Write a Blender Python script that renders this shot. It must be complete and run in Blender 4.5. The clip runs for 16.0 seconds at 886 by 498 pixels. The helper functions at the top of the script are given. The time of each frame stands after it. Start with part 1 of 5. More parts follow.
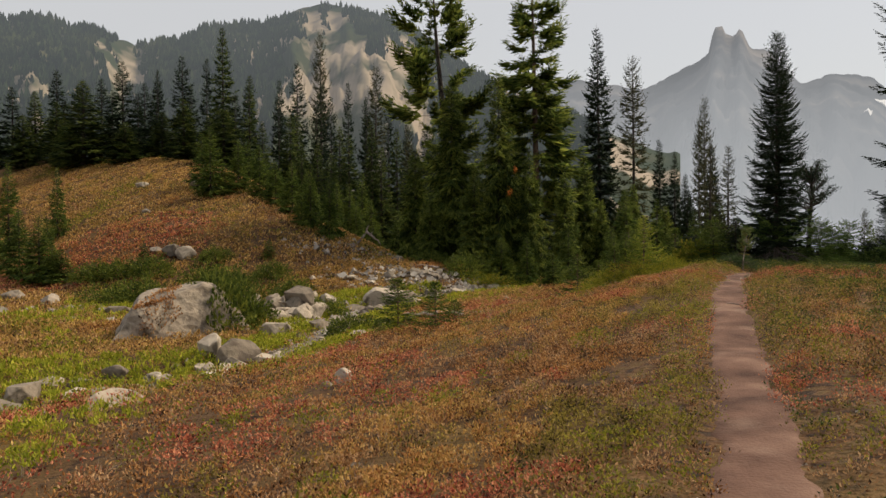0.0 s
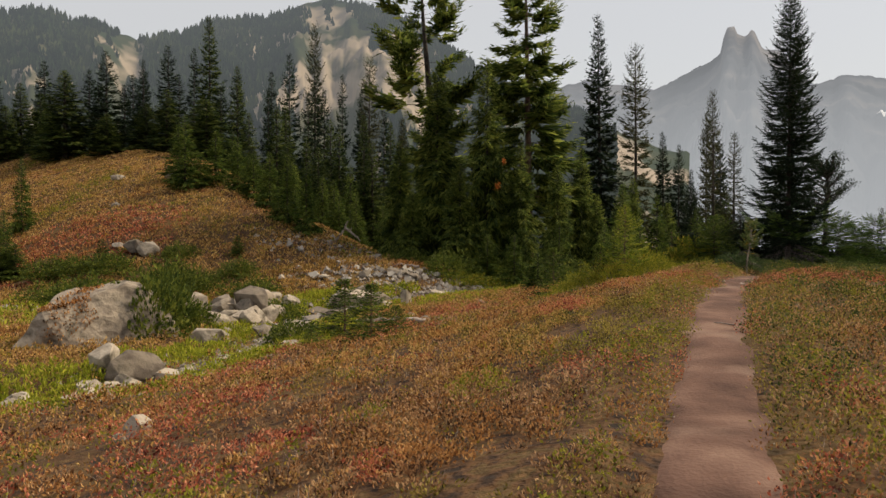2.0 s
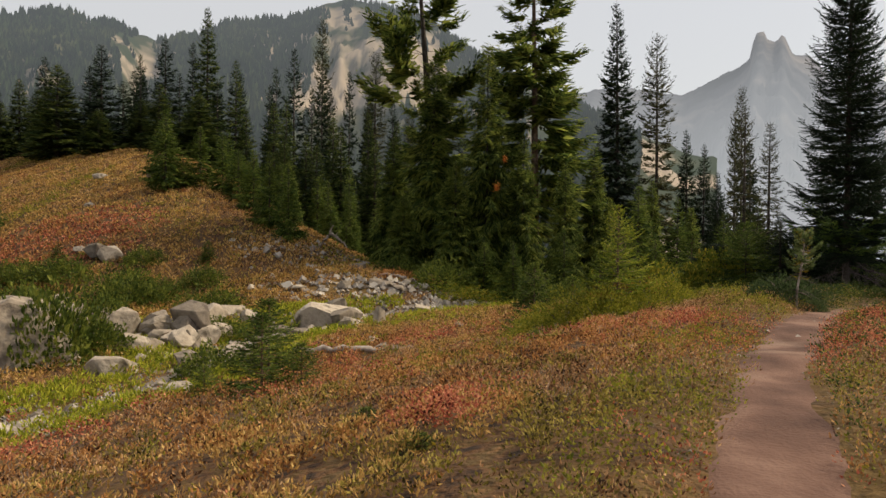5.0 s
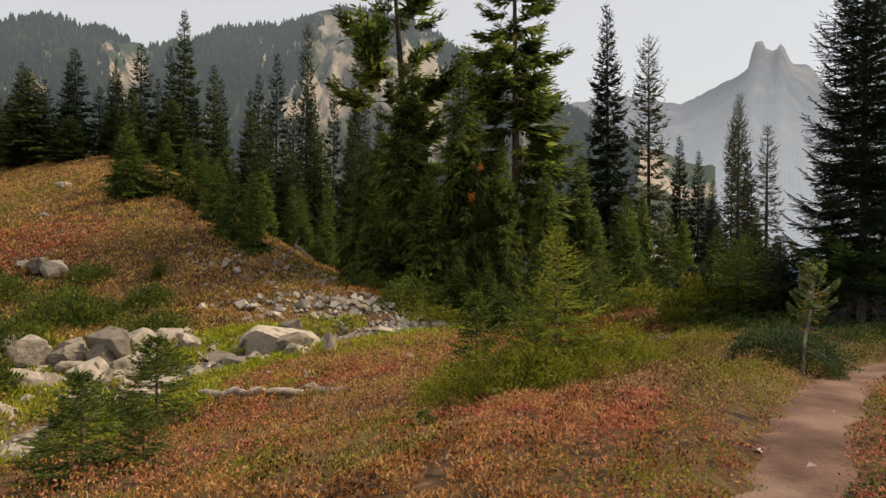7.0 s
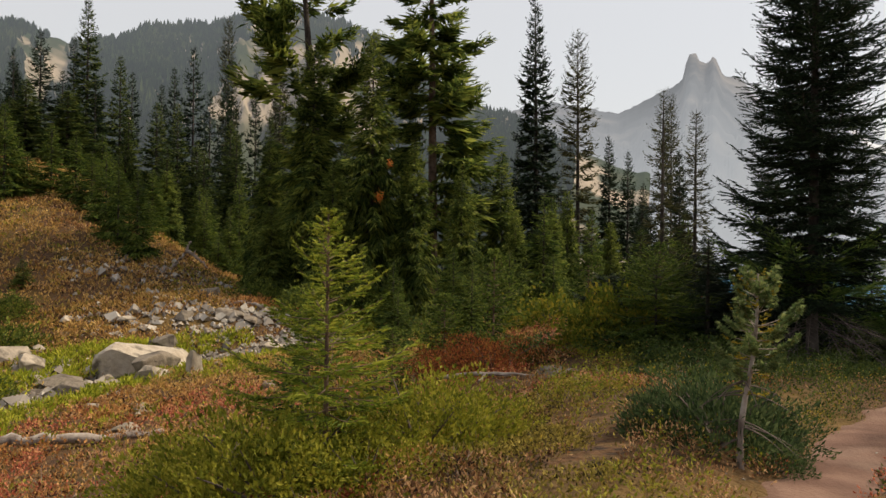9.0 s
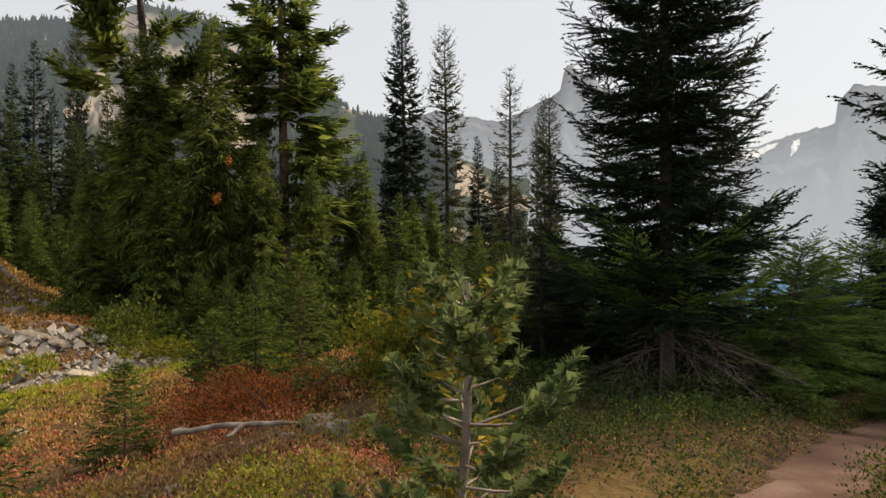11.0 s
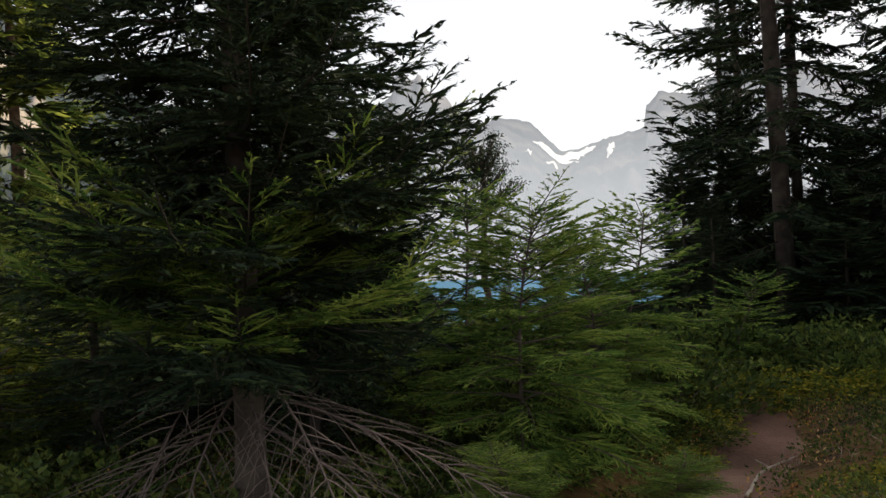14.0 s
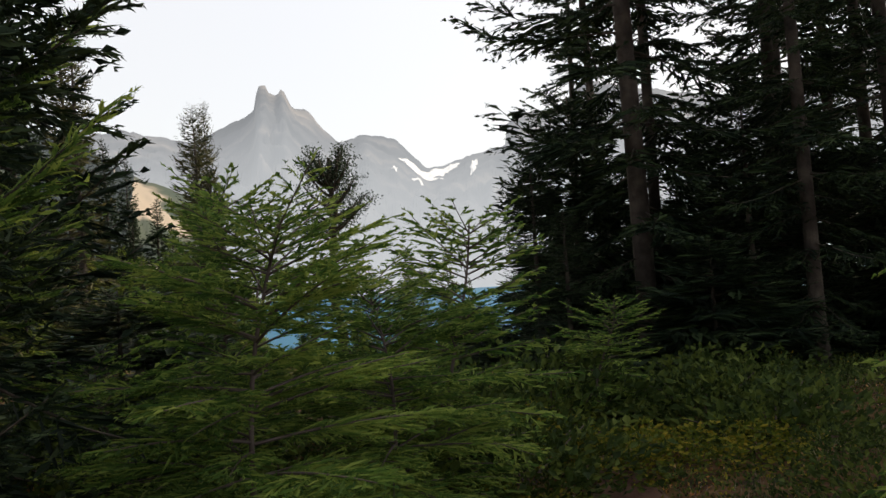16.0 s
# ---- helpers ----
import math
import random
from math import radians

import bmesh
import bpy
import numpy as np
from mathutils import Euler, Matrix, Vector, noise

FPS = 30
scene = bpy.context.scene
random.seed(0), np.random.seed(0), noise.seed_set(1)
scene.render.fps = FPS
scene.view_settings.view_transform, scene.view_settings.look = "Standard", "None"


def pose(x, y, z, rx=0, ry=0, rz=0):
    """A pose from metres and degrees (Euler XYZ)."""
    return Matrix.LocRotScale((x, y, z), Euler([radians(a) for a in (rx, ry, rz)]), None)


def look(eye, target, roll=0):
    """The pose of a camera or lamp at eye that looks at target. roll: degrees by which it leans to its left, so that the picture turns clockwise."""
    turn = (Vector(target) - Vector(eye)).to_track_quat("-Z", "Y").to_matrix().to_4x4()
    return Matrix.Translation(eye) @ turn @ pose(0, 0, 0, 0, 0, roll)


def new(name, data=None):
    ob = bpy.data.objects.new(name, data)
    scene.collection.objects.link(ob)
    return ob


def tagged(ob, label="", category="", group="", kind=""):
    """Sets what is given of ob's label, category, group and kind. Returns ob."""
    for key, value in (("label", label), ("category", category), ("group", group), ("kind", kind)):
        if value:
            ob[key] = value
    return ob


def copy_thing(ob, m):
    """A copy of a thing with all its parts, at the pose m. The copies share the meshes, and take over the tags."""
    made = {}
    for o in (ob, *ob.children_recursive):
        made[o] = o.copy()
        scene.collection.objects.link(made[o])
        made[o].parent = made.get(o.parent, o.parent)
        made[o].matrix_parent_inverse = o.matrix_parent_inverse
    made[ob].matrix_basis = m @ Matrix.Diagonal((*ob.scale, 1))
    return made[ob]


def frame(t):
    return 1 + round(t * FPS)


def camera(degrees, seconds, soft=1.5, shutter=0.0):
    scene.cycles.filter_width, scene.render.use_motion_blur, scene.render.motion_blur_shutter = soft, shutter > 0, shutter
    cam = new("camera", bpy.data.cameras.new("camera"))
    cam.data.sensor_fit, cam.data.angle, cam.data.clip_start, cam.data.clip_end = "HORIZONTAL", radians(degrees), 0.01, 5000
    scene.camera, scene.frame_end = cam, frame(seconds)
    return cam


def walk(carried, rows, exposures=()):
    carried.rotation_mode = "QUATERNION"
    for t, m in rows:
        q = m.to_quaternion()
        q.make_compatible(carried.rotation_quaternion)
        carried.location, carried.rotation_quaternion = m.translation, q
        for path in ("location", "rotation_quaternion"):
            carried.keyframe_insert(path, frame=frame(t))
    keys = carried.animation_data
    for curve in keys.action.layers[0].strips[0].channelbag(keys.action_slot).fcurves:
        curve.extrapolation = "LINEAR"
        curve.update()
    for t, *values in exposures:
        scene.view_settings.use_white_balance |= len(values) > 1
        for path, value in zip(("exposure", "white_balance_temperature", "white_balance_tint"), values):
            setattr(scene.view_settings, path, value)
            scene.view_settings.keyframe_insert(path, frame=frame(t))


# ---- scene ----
cam = camera(60.0, 16.0, soft=1.5)
# seconds, eye, target, roll
PATH = [
    (0, (-0.035, 0.019, 1.175), (-0.041, 2.018, 1.131), -0.3),
    (0.5, (0.345, 0.929, 1.131), (0.34, 2.929, 1.087), -0.2),
    (1, (0.755, 1.779, 1.056), (0.751, 3.779, 1.012), -0.2),
    (1.5, (1.147, 2.708, 1.008), (1.125, 4.707, 0.96), -0.0),
    (2, (1.492, 3.609, 1.001), (1.462, 5.608, 0.956), 0.1),
    (2.5, (1.777, 4.477, 1.033), (1.73, 6.476, 0.993), 0.3),
    (3, (2.083, 5.238, 1.049), (2.021, 7.237, 1.007), 0.4),
    (3.5, (2.321, 6.029, 1.035), (2.249, 8.027, 0.997), 0.5),
    (4, (2.522, 6.817, 1.003), (2.434, 8.815, 0.963), 0.8),
    (6.5, (3.91, 10.782, 1.337), (3.814, 12.78, 1.322), 0.6),
    (7, (4.209, 11.525, 1.368), (4.117, 13.522, 1.357), 0.7),
    (7.5, (4.539, 12.352, 1.352), (4.476, 14.351, 1.349), 0.7),
    (8, (4.91, 13.206, 1.318), (4.878, 15.206, 1.324), 0.9),
    (8.5, (5.265, 14.041, 1.327), (5.278, 16.041, 1.33), 0.8),
    (9, (5.589, 14.925, 1.322), (5.648, 16.924, 1.329), 0.8),
    (9.5, (5.971, 15.689, 1.34), (6.102, 17.685, 1.344), 1.0),
    (10, (6.322, 16.484, 1.334), (6.541, 18.472, 1.35), 0.7),
    (12.5, (8.398, 18.786, 1.161), (8.885, 20.726, 1.191), -2.3),
    (13, (8.816, 19.42, 1.149), (9.366, 21.343, 1.178), -3.2),
    (13.5, (9.295, 19.999, 1.146), (9.945, 21.89, 1.176), -3.7),
    (14, (9.817, 20.605, 1.131), (10.57, 22.458, 1.162), -2.7),
    (14.5, (10.267, 21.087, 1.178), (11.122, 22.894, 1.223), -3.6),
    (15, (10.58, 21.407, 1.206), (11.501, 23.182, 1.25), -4.1),
    (15.5, (10.785, 21.656, 1.196), (11.778, 23.392, 1.243), -4.2),
    (16, (10.957, 21.813, 1.187), (12.018, 23.508, 1.241), -3.9),
]
EXPOSURES = [(0.0, -0.15), (4.0, -0.06), (9.0, 0.04), (12.5, 0.28), (14.5, 0.5), (16.0, 0.38)]
walk(cam, [(t, look(eye, target, roll)) for t, eye, target, roll in PATH], EXPOSURES)

# ---- world, sun ----
SUN_AZ, SUN_EL = radians(73.0), radians(47.0)  # azimuth to the right of +y
world = bpy.data.worlds.new("smoky_sky")
scene.world = world
world.use_nodes = True
wn, wl = world.node_tree.nodes, world.node_tree.links
wn.clear()
sky = wn.new("ShaderNodeTexSky")
sky.sky_type = "NISHITA"
sky.sun_disc = False
sky.sun_elevation, sky.sun_rotation = SUN_EL, SUN_AZ
sky.dust_density, sky.air_density, sky.altitude = 8.0, 1.4, 1500.0
sky_gain = wn.new("ShaderNodeMix")
sky_gain.data_type, sky_gain.blend_type = "RGBA", "MIX"
sky_gain.inputs[0].default_value = 0.66
sky_gain.inputs[7].default_value = (9.1, 8.8, 8.5, 1)  # smoke veil
wl.new(sky.outputs[0], sky_gain.inputs[6])
bg = wn.new("ShaderNodeBackground")
bg.inputs["Strength"].default_value = 0.1
wout = wn.new("ShaderNodeOutputWorld")
wl.new(sky_gain.outputs[2], bg.inputs["Color"])
wl.new(bg.outputs[0], wout.inputs[0])

sun_data = bpy.data.lights.new("sun", "SUN")
sun_data.energy, sun_data.angle, sun_data.color = 5.0, radians(9.0), (1.0, 0.84, 0.61)
sun = new("sun", sun_data)
sun_way = Vector((math.sin(SUN_AZ) * math.cos(SUN_EL), math.cos(SUN_AZ) * math.cos(SUN_EL), math.sin(SUN_EL)))
sun.matrix_world = look(sun_way * 100, (0, 0, 0))

# ---- materials ----
def surface(name, tones, scale=3.0, rough=0.85, bump=0.3, bump_scale=40.0, per="none", vary=0.25, patch=None, spec=0.3, detail=6.0, relief=0.02):
    """A procedural surface: tones (dark to light) by noise at two scales, varied per island or per object, with a fine relief."""
    m = bpy.data.materials.new(name)
    m.use_nodes = True
    n, l = m.node_tree.nodes, m.node_tree.links
    b = n["Principled BSDF"]
    b.inputs["Roughness"].default_value = rough
    b.inputs["Specular IOR Level"].default_value = spec
    geo = n.new("ShaderNodeNewGeometry")
    coarse = n.new("ShaderNodeTexNoise")
    coarse.inputs["Scale"].default_value, coarse.inputs["Detail"].default_value = scale, detail
    l.new(geo.outputs["Position"], coarse.inputs["Vector"])
    fac = coarse.outputs["Fac"]
    if per != "none":
        source = geo.outputs["Random Per Island"] if per == "island" else n.new("ShaderNodeObjectInfo").outputs["Random"]
        mix = n.new("ShaderNodeMix")
        mix.data_type = "FLOAT"
        mix.inputs[0].default_value = vary
        l.new(fac, mix.inputs[2])
        l.new(source, mix.inputs[3])
        fac = mix.outputs[0]
    ramp = n.new("ShaderNodeValToRGB")
    ends = ramp.color_ramp.elements
    lo, hi = (0.3, 0.7) if vary < 0.5 or per == "none" else (0.15, 0.85)
    ends[0].position, ends[1].position = lo, hi
    ends[0].color, ends[1].color = (*tones[0], 1), (*tones[-1], 1)
    for k, tone in enumerate(tones[1:-1], 1):
        ends.new(lo + (hi - lo) * k / (len(tones) - 1)).color = (*tone, 1)
    l.new(fac, ramp.inputs["Fac"])
    color = ramp.outputs["Color"]
    if patch:
        tint, patch_scale, low, high = patch
        big = n.new("ShaderNodeTexNoise")
        big.inputs["Scale"].default_value, big.inputs["Detail"].default_value = patch_scale, 4.0
        l.new(geo.outputs["Position"], big.inputs["Vector"])
        edge = n.new("ShaderNodeMapRange")
        edge.inputs["From Min"].default_value, edge.inputs["From Max"].default_value = low, high
        l.new(big.outputs["Fac"], edge.inputs["Value"])
        blend = n.new("ShaderNodeMix")
        blend.data_type = "RGBA"
        l.new(edge.outputs["Result"], blend.inputs[0])
        l.new(color, blend.inputs[6])
        blend.inputs[7].default_value = (*tint, 1)
        color = blend.outputs[2]
    l.new(color, b.inputs["Base Color"])
    if bump:
        fine = n.new("ShaderNodeTexNoise")
        fine.inputs["Scale"].default_value, fine.inputs["Detail"].default_value = bump_scale, 5.0
        l.new(geo.outputs["Position"], fine.inputs["Vector"])
        rise = n.new("ShaderNodeBump")
        rise.inputs["Strength"].default_value, rise.inputs["Distance"].default_value = bump, relief
        l.new(fine.outputs["Fac"], rise.inputs["Height"])
        l.new(rise.outputs["Normal"], b.inputs["Normal"])
    return m


def leafy(name, tones, scale=0.6, vary=0.6, rough=0.6, glow=0.25):
    """Leaf or needle surface: tones per leaf and by place, letting some light through."""
    m = surface(name, tones, scale, rough, 0, 40, "island", vary, spec=0.12)
    n, l = m.node_tree.nodes, m.node_tree.links
    b, out = n["Principled BSDF"], n["Material Output"]
    thin = n.new("ShaderNodeBsdfTranslucent")
    mix = n.new("ShaderNodeMixShader")
    mix.inputs[0].default_value = glow
    color = b.inputs["Base Color"].links[0].from_socket
    l.new(color, thin.inputs["Color"])
    l.new(b.outputs[0], mix.inputs[1])
    l.new(thin.outputs[0], mix.inputs[2])
    l.new(mix.outputs[0], out.inputs["Surface"])
    return m


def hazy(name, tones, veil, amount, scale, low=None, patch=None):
    """Far slopes with smoke haze painted in: part their own surface, part an emission for the air's glow."""
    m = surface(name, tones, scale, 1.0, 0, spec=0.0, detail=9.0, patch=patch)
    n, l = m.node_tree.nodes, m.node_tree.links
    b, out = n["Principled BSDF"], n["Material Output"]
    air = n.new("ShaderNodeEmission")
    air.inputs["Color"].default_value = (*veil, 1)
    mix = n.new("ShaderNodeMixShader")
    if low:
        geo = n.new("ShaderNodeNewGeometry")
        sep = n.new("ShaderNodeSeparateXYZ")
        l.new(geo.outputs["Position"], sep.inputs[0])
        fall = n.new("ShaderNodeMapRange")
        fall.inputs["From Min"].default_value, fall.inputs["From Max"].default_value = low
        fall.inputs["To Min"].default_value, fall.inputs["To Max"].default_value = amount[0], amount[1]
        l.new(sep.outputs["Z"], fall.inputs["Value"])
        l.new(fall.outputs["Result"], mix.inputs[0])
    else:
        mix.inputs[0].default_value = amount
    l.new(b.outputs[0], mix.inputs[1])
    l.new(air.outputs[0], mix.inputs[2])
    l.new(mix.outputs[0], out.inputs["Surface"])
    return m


SOIL = surface("heath_ground", [(0.012, 0.008, 0.005), (0.04, 0.020, 0.010), (0.10, 0.048, 0.018), (0.08, 0.05, 0.016), (0.16, 0.085, 0.034)], 7.0, 0.95, 1.0, 16, detail=8.0, relief=0.06, patch=((0.12, 0.072, 0.02), 0.3, 0.50, 0.64))
DIRT = surface("trail_dirt", [(0.055, 0.026, 0.018), (0.12, 0.064, 0.046), (0.20, 0.12, 0.088)], 2.0, 0.95, 0.6, 40, patch=((0.21, 0.138, 0.105), 1.4, 0.55, 0.75))
ROCK = surface("pale_granite", [(0.10, 0.08, 0.063), (0.30, 0.25, 0.195), (0.48, 0.415, 0.335)], 2.2, 0.9, 0.9, 7, "object", 0.3, patch=((0.12, 0.10, 0.075), 2.2, 0.50, 0.66), relief=0.06)
CREAM_ROCK = surface("cream_granite", [(0.16, 0.13, 0.10), (0.38, 0.325, 0.255), (0.54, 0.475, 0.39)], 1.6, 0.9, 0.9, 6, patch=((0.26, 0.2, 0.14), 0.8, 0.56, 0.7), relief=0.05)
GRAVEL = surface("creek_gravel", [(0.06, 0.05, 0.04), (0.14, 0.115, 0.095), (0.24, 0.21, 0.18)], 6.0, 0.9, 0.8, 25)
BARK = surface("grey_bark", [(0.02, 0.016, 0.014), (0.05, 0.04, 0.034), (0.09, 0.075, 0.062)], 5.0, 0.95, 0.9, 22)
RED_BARK = surface("brown_bark", [(0.06, 0.04, 0.03), (0.14, 0.09, 0.065), (0.2, 0.14, 0.10)], 5.0, 0.95, 0.9, 22)
DEADWOOD = surface("bleached_wood", [(0.12, 0.09, 0.075), (0.25, 0.205, 0.175), (0.38, 0.335, 0.29)], 8.0, 0.9, 0.6, 30)
TWIG = surface("dead_twig", [(0.06, 0.046, 0.042), (0.14, 0.11, 0.10)], 8.0, 0.95, 0.2, 30)
TWIG_PALE = surface("pale_dead_twig", [(0.12, 0.09, 0.07), (0.26, 0.21, 0.17), (0.42, 0.36, 0.30)], 8.0, 0.95, 0)
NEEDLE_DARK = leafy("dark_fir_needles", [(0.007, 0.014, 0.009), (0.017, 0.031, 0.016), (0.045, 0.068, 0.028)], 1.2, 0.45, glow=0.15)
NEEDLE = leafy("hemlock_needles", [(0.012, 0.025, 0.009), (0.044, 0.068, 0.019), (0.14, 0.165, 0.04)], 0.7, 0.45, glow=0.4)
# hemlock needles again in brighter tones, with sunlight put into the colour
NEEDLE_SUN_PAINTED = leafy("sun_painted_hemlock_needles", [(0.026, 0.046, 0.012), (0.095, 0.135, 0.028), (0.27, 0.30, 0.06)], 0.7, 0.45, glow=0.5)
NEEDLE_YOUNG = leafy("young_needles", [(0.045, 0.095, 0.022), (0.13, 0.215, 0.045), (0.30, 0.37, 0.085)], 1.6, 0.45, glow=0.5)
NEEDLE_MID = leafy("fresh_fir_needles", [(0.024, 0.046, 0.011), (0.07, 0.11, 0.02), (0.18, 0.215, 0.04)], 0.9, 0.45, glow=0.4)
NEEDLE_LIME = leafy("lime_fir_needles", [(0.08, 0.12, 0.016), (0.19, 0.235, 0.028), (0.36, 0.37, 0.05)], 1.4, 0.45, glow=0.45)
NEEDLE_GREY = leafy("grey_green_needles", [(0.018, 0.036, 0.014), (0.05, 0.08, 0.03), (0.13, 0.165, 0.062)], 2.0, glow=0.35)
NEEDLE_PALE = leafy("yellowish_needles", [(0.020, 0.026, 0.012), (0.05, 0.055, 0.022), (0.105, 0.100, 0.042)], 0.8, 0.45)
NEEDLE_BLUE = leafy("bluish_needles", [(0.05, 0.085, 0.03), (0.125, 0.17, 0.06), (0.26, 0.30, 0.11)], 2.0, 0.45, glow=0.4)
LEAF_RED = leafy("red_huckleberry_leaves", [(0.06, 0.013, 0.010), (0.44, 0.12, 0.068), (0.70, 0.33, 0.18)], 3.0, 0.36, glow=0.35)
LEAF_RUST = leafy("rust_heather", [(0.04, 0.018, 0.008), (0.37, 0.165, 0.055), (0.64, 0.37, 0.14)], 3.0, 0.36, glow=0.35)
LEAF_BROWN = leafy("dry_brown_heath", [(0.028, 0.014, 0.009), (0.30, 0.15, 0.068), (0.62, 0.40, 0.21)], 3.0, 0.36, glow=0.35)
MOUND = leafy("dark_rust_heather", [(0.05, 0.020, 0.010), (0.20, 0.062, 0.022), (0.40, 0.15, 0.045)], 4.0, 0.4, glow=0.3)
LEAF_OLIVE = leafy("olive_heath", [(0.024, 0.021, 0.007), (0.18, 0.14, 0.028), (0.43, 0.34, 0.08)], 3.0, 0.36, glow=0.35)
LEAF_TAN = leafy("dry_golden_grass", [(0.09, 0.055, 0.018), (0.46, 0.27, 0.08), (0.72, 0.50, 0.19)], 2.0, 0.5, glow=0.35)
LEAF_GREEN = leafy("green_shrub_leaves", [(0.09, 0.105, 0.012), (0.20, 0.205, 0.02), (0.34, 0.31, 0.04)], 4.5, 0.4, glow=0.4)
LEAF_BUSH = leafy("willow_leaves", [(0.035, 0.055, 0.012), (0.085, 0.115, 0.02), (0.20, 0.215, 0.035)], 2.5, 0.4, glow=0.4)
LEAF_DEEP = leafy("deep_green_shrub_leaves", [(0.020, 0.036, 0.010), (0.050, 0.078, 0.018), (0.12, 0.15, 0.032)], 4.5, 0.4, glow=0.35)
LEAF_GOLD = leafy("golden_green_leaves", [(0.045, 0.07, 0.010), (0.13, 0.155, 0.018), (0.36, 0.27, 0.032)], 4.0, 0.5, glow=0.4)
LEAF_ORANGE = leafy("dead_orange_needles", [(0.20, 0.055, 0.01), (0.36, 0.12, 0.02), (0.5, 0.2, 0.04)], 4.0, 0.4)
LEAF_YELLOW = leafy("yellow_shrub_leaves", [(0.11, 0.11, 0.015), (0.24, 0.2, 0.022), (0.40, 0.28, 0.03)], 4.5, 0.4, glow=0.35)
GRASS = leafy("bright_meadow_grass", [(0.13, 0.16, 0.014), (0.30, 0.33, 0.028), (0.50, 0.48, 0.055)], 2.5, 0.4, glow=0.4)

# ---- shapes ----
def value_noise(x, y, scale, seed=0):
    """Smooth noise in -1..1 over the plan, for arrays."""
    x, y = np.asarray(x, float) / scale, np.asarray(y, float) / scale
    xi, yi = np.floor(x), np.floor(y)
    fx, fy = x - xi, y - yi
    fx, fy = fx * fx * (3 - 2 * fx), fy * fy * (3 - 2 * fy)

    def lattice(a, b):
        h = np.sin(a * 127.1 + b * 311.7 + seed * 74.7) * 43758.5453
        return 2 * (h - np.floor(h)) - 1

    top = lattice(xi, yi) * (1 - fx) + lattice(xi + 1, yi) * fx
    low = lattice(xi, yi + 1) * (1 - fx) + lattice(xi + 1, yi + 1) * fx
    return top * (1 - fy) + low * fy


TRAIL = [(0.25, -6.0), (0.55, 0.0), (1.4, 3.3), (2.2, 5.6), (3.6, 9.8), (5.0, 13.6), (5.75, 15.3), (6.6, 17.0), (7.6, 18.7), (9.1, 20.6), (10.9, 22.3), (12.1, 23.4), (13.4, 24.3), (14.6, 25.6), (16.0, 24.6), (22.0, 24.0)]


def smooth_line(points, n):
    """A Catmull-Rom curve through points of the plan, n steps a piece."""
    p = np.array([points[0], *points, points[-1]], float)
    out = []
    for i in range(1, len(p) - 2):
        for u in np.arange(n) / n:
            a, b, c, d = p[i - 1 : i + 3]
            out.append(0.5 * (2 * b + (c - a) * u + (2 * a - 5 * b + 4 * c - d) * u * u + (3 * b - a - 3 * c + d) * u**3))
    return np.array([*out, p[-2]])


TRAIL_LINE = smooth_line(TRAIL, 8)
CREEK_LINE = smooth_line([(-26.0, 2.0), (-13.0, 11.5), (-8.0, 16.5), (-5.2, 20.3), (-4.0, 26.0), (-4.2, 32.0), (-3.2, 38.0), (0.5, 41.8), (4.0, 43.8), (9.0, 46.0), (16.0, 48.0)], 6)


def off_line(x, y, line):
    """Distance from a line of the plan, for arrays."""
    x, y = np.asarray(x, float), np.asarray(y, float)
    best = np.full(np.broadcast(x, y).shape, 1e9)
    for (ax, ay), (bx, by) in zip(line[:-1], line[1:]):
        dx, dy = bx - ax, by - ay
        u = np.clip(((x - ax) * dx + (y - ay) * dy) / (dx * dx + dy * dy), 0, 1)
        best = np.minimum(best, (x - ax - u * dx) ** 2 + (y - ay - u * dy) ** 2)
    return np.sqrt(best)


def soft(v, w):
    """A rounded max(v, 0)."""
    return w * np.logaddexp(0, np.asarray(v, float) / w)


LAKE_Z = -13.0


def land(x, y):
    """The ground's height."""
    x, y = np.asarray(x, float), np.asarray(y, float)
    side = 0.34 * y - 0.94 * x  # metres to the left of the trail
    far = np.hypot(x, y - 20)
    z = -2.45 * (1 - np.exp(-((np.maximum(side, 0) / 7.5) ** 1.4)))
    z = z + 0.22 * np.exp(-(((y - 15.2) / 5.8) ** 4)) * np.exp(-((side / 9) ** 2))  # the trail tops a low rise
    slope = 1 / (1 + np.exp(np.clip((x + 2.6 + 0.62 * (y - 50)) / 2.6, -30, 30)))  # the heath hill beyond the creek
    west = soft(-x - 19, 1.5)
    climb = soft(y - 42.6 - 0.72 * west, 1.0)
    z = z + slope * (0.45 * climb - 0.07 * soft(climb - 5.5 - 0.55 * west, 1.5) - 0.33 * soft(climb - 30, 2.0))
    z = z + (1 - slope) * 0.05 * soft(y - 46, 2.0) * (x < 200)
    z = z + 0.55 * np.exp(-(((x + 1.5) / 5) ** 2) - ((y - 44.5) / 3.2) ** 2)
    q = 0.8 * (x - 13) + 0.45 * (y - 27)
    z = z - 0.24 * soft(q - 5, 1.5)
    z = np.maximum(z, LAKE_Z - 3.0)
    near = np.exp(-((far / 70) ** 2))
    z = z + near * (0.13 * value_noise(x, y, 3.1, 3) + 0.04 * value_noise(x, y, 0.9, 4)) + 0.4 * value_noise(x, y, 21, 5) * np.clip((far - 45) / 40, 0, 1)
    z = z - 0.10 * np.exp(-((off_line(x, y, TRAIL_LINE) / 0.45) ** 4)) * (far < 60)
    z = z - 0.35 * np.exp(-((off_line(x, y, CREEK_LINE) / 1.8) ** 2))
    return z


def ground_at(x, y):
    return float(land(np.array([x]), np.array([y]))[0])


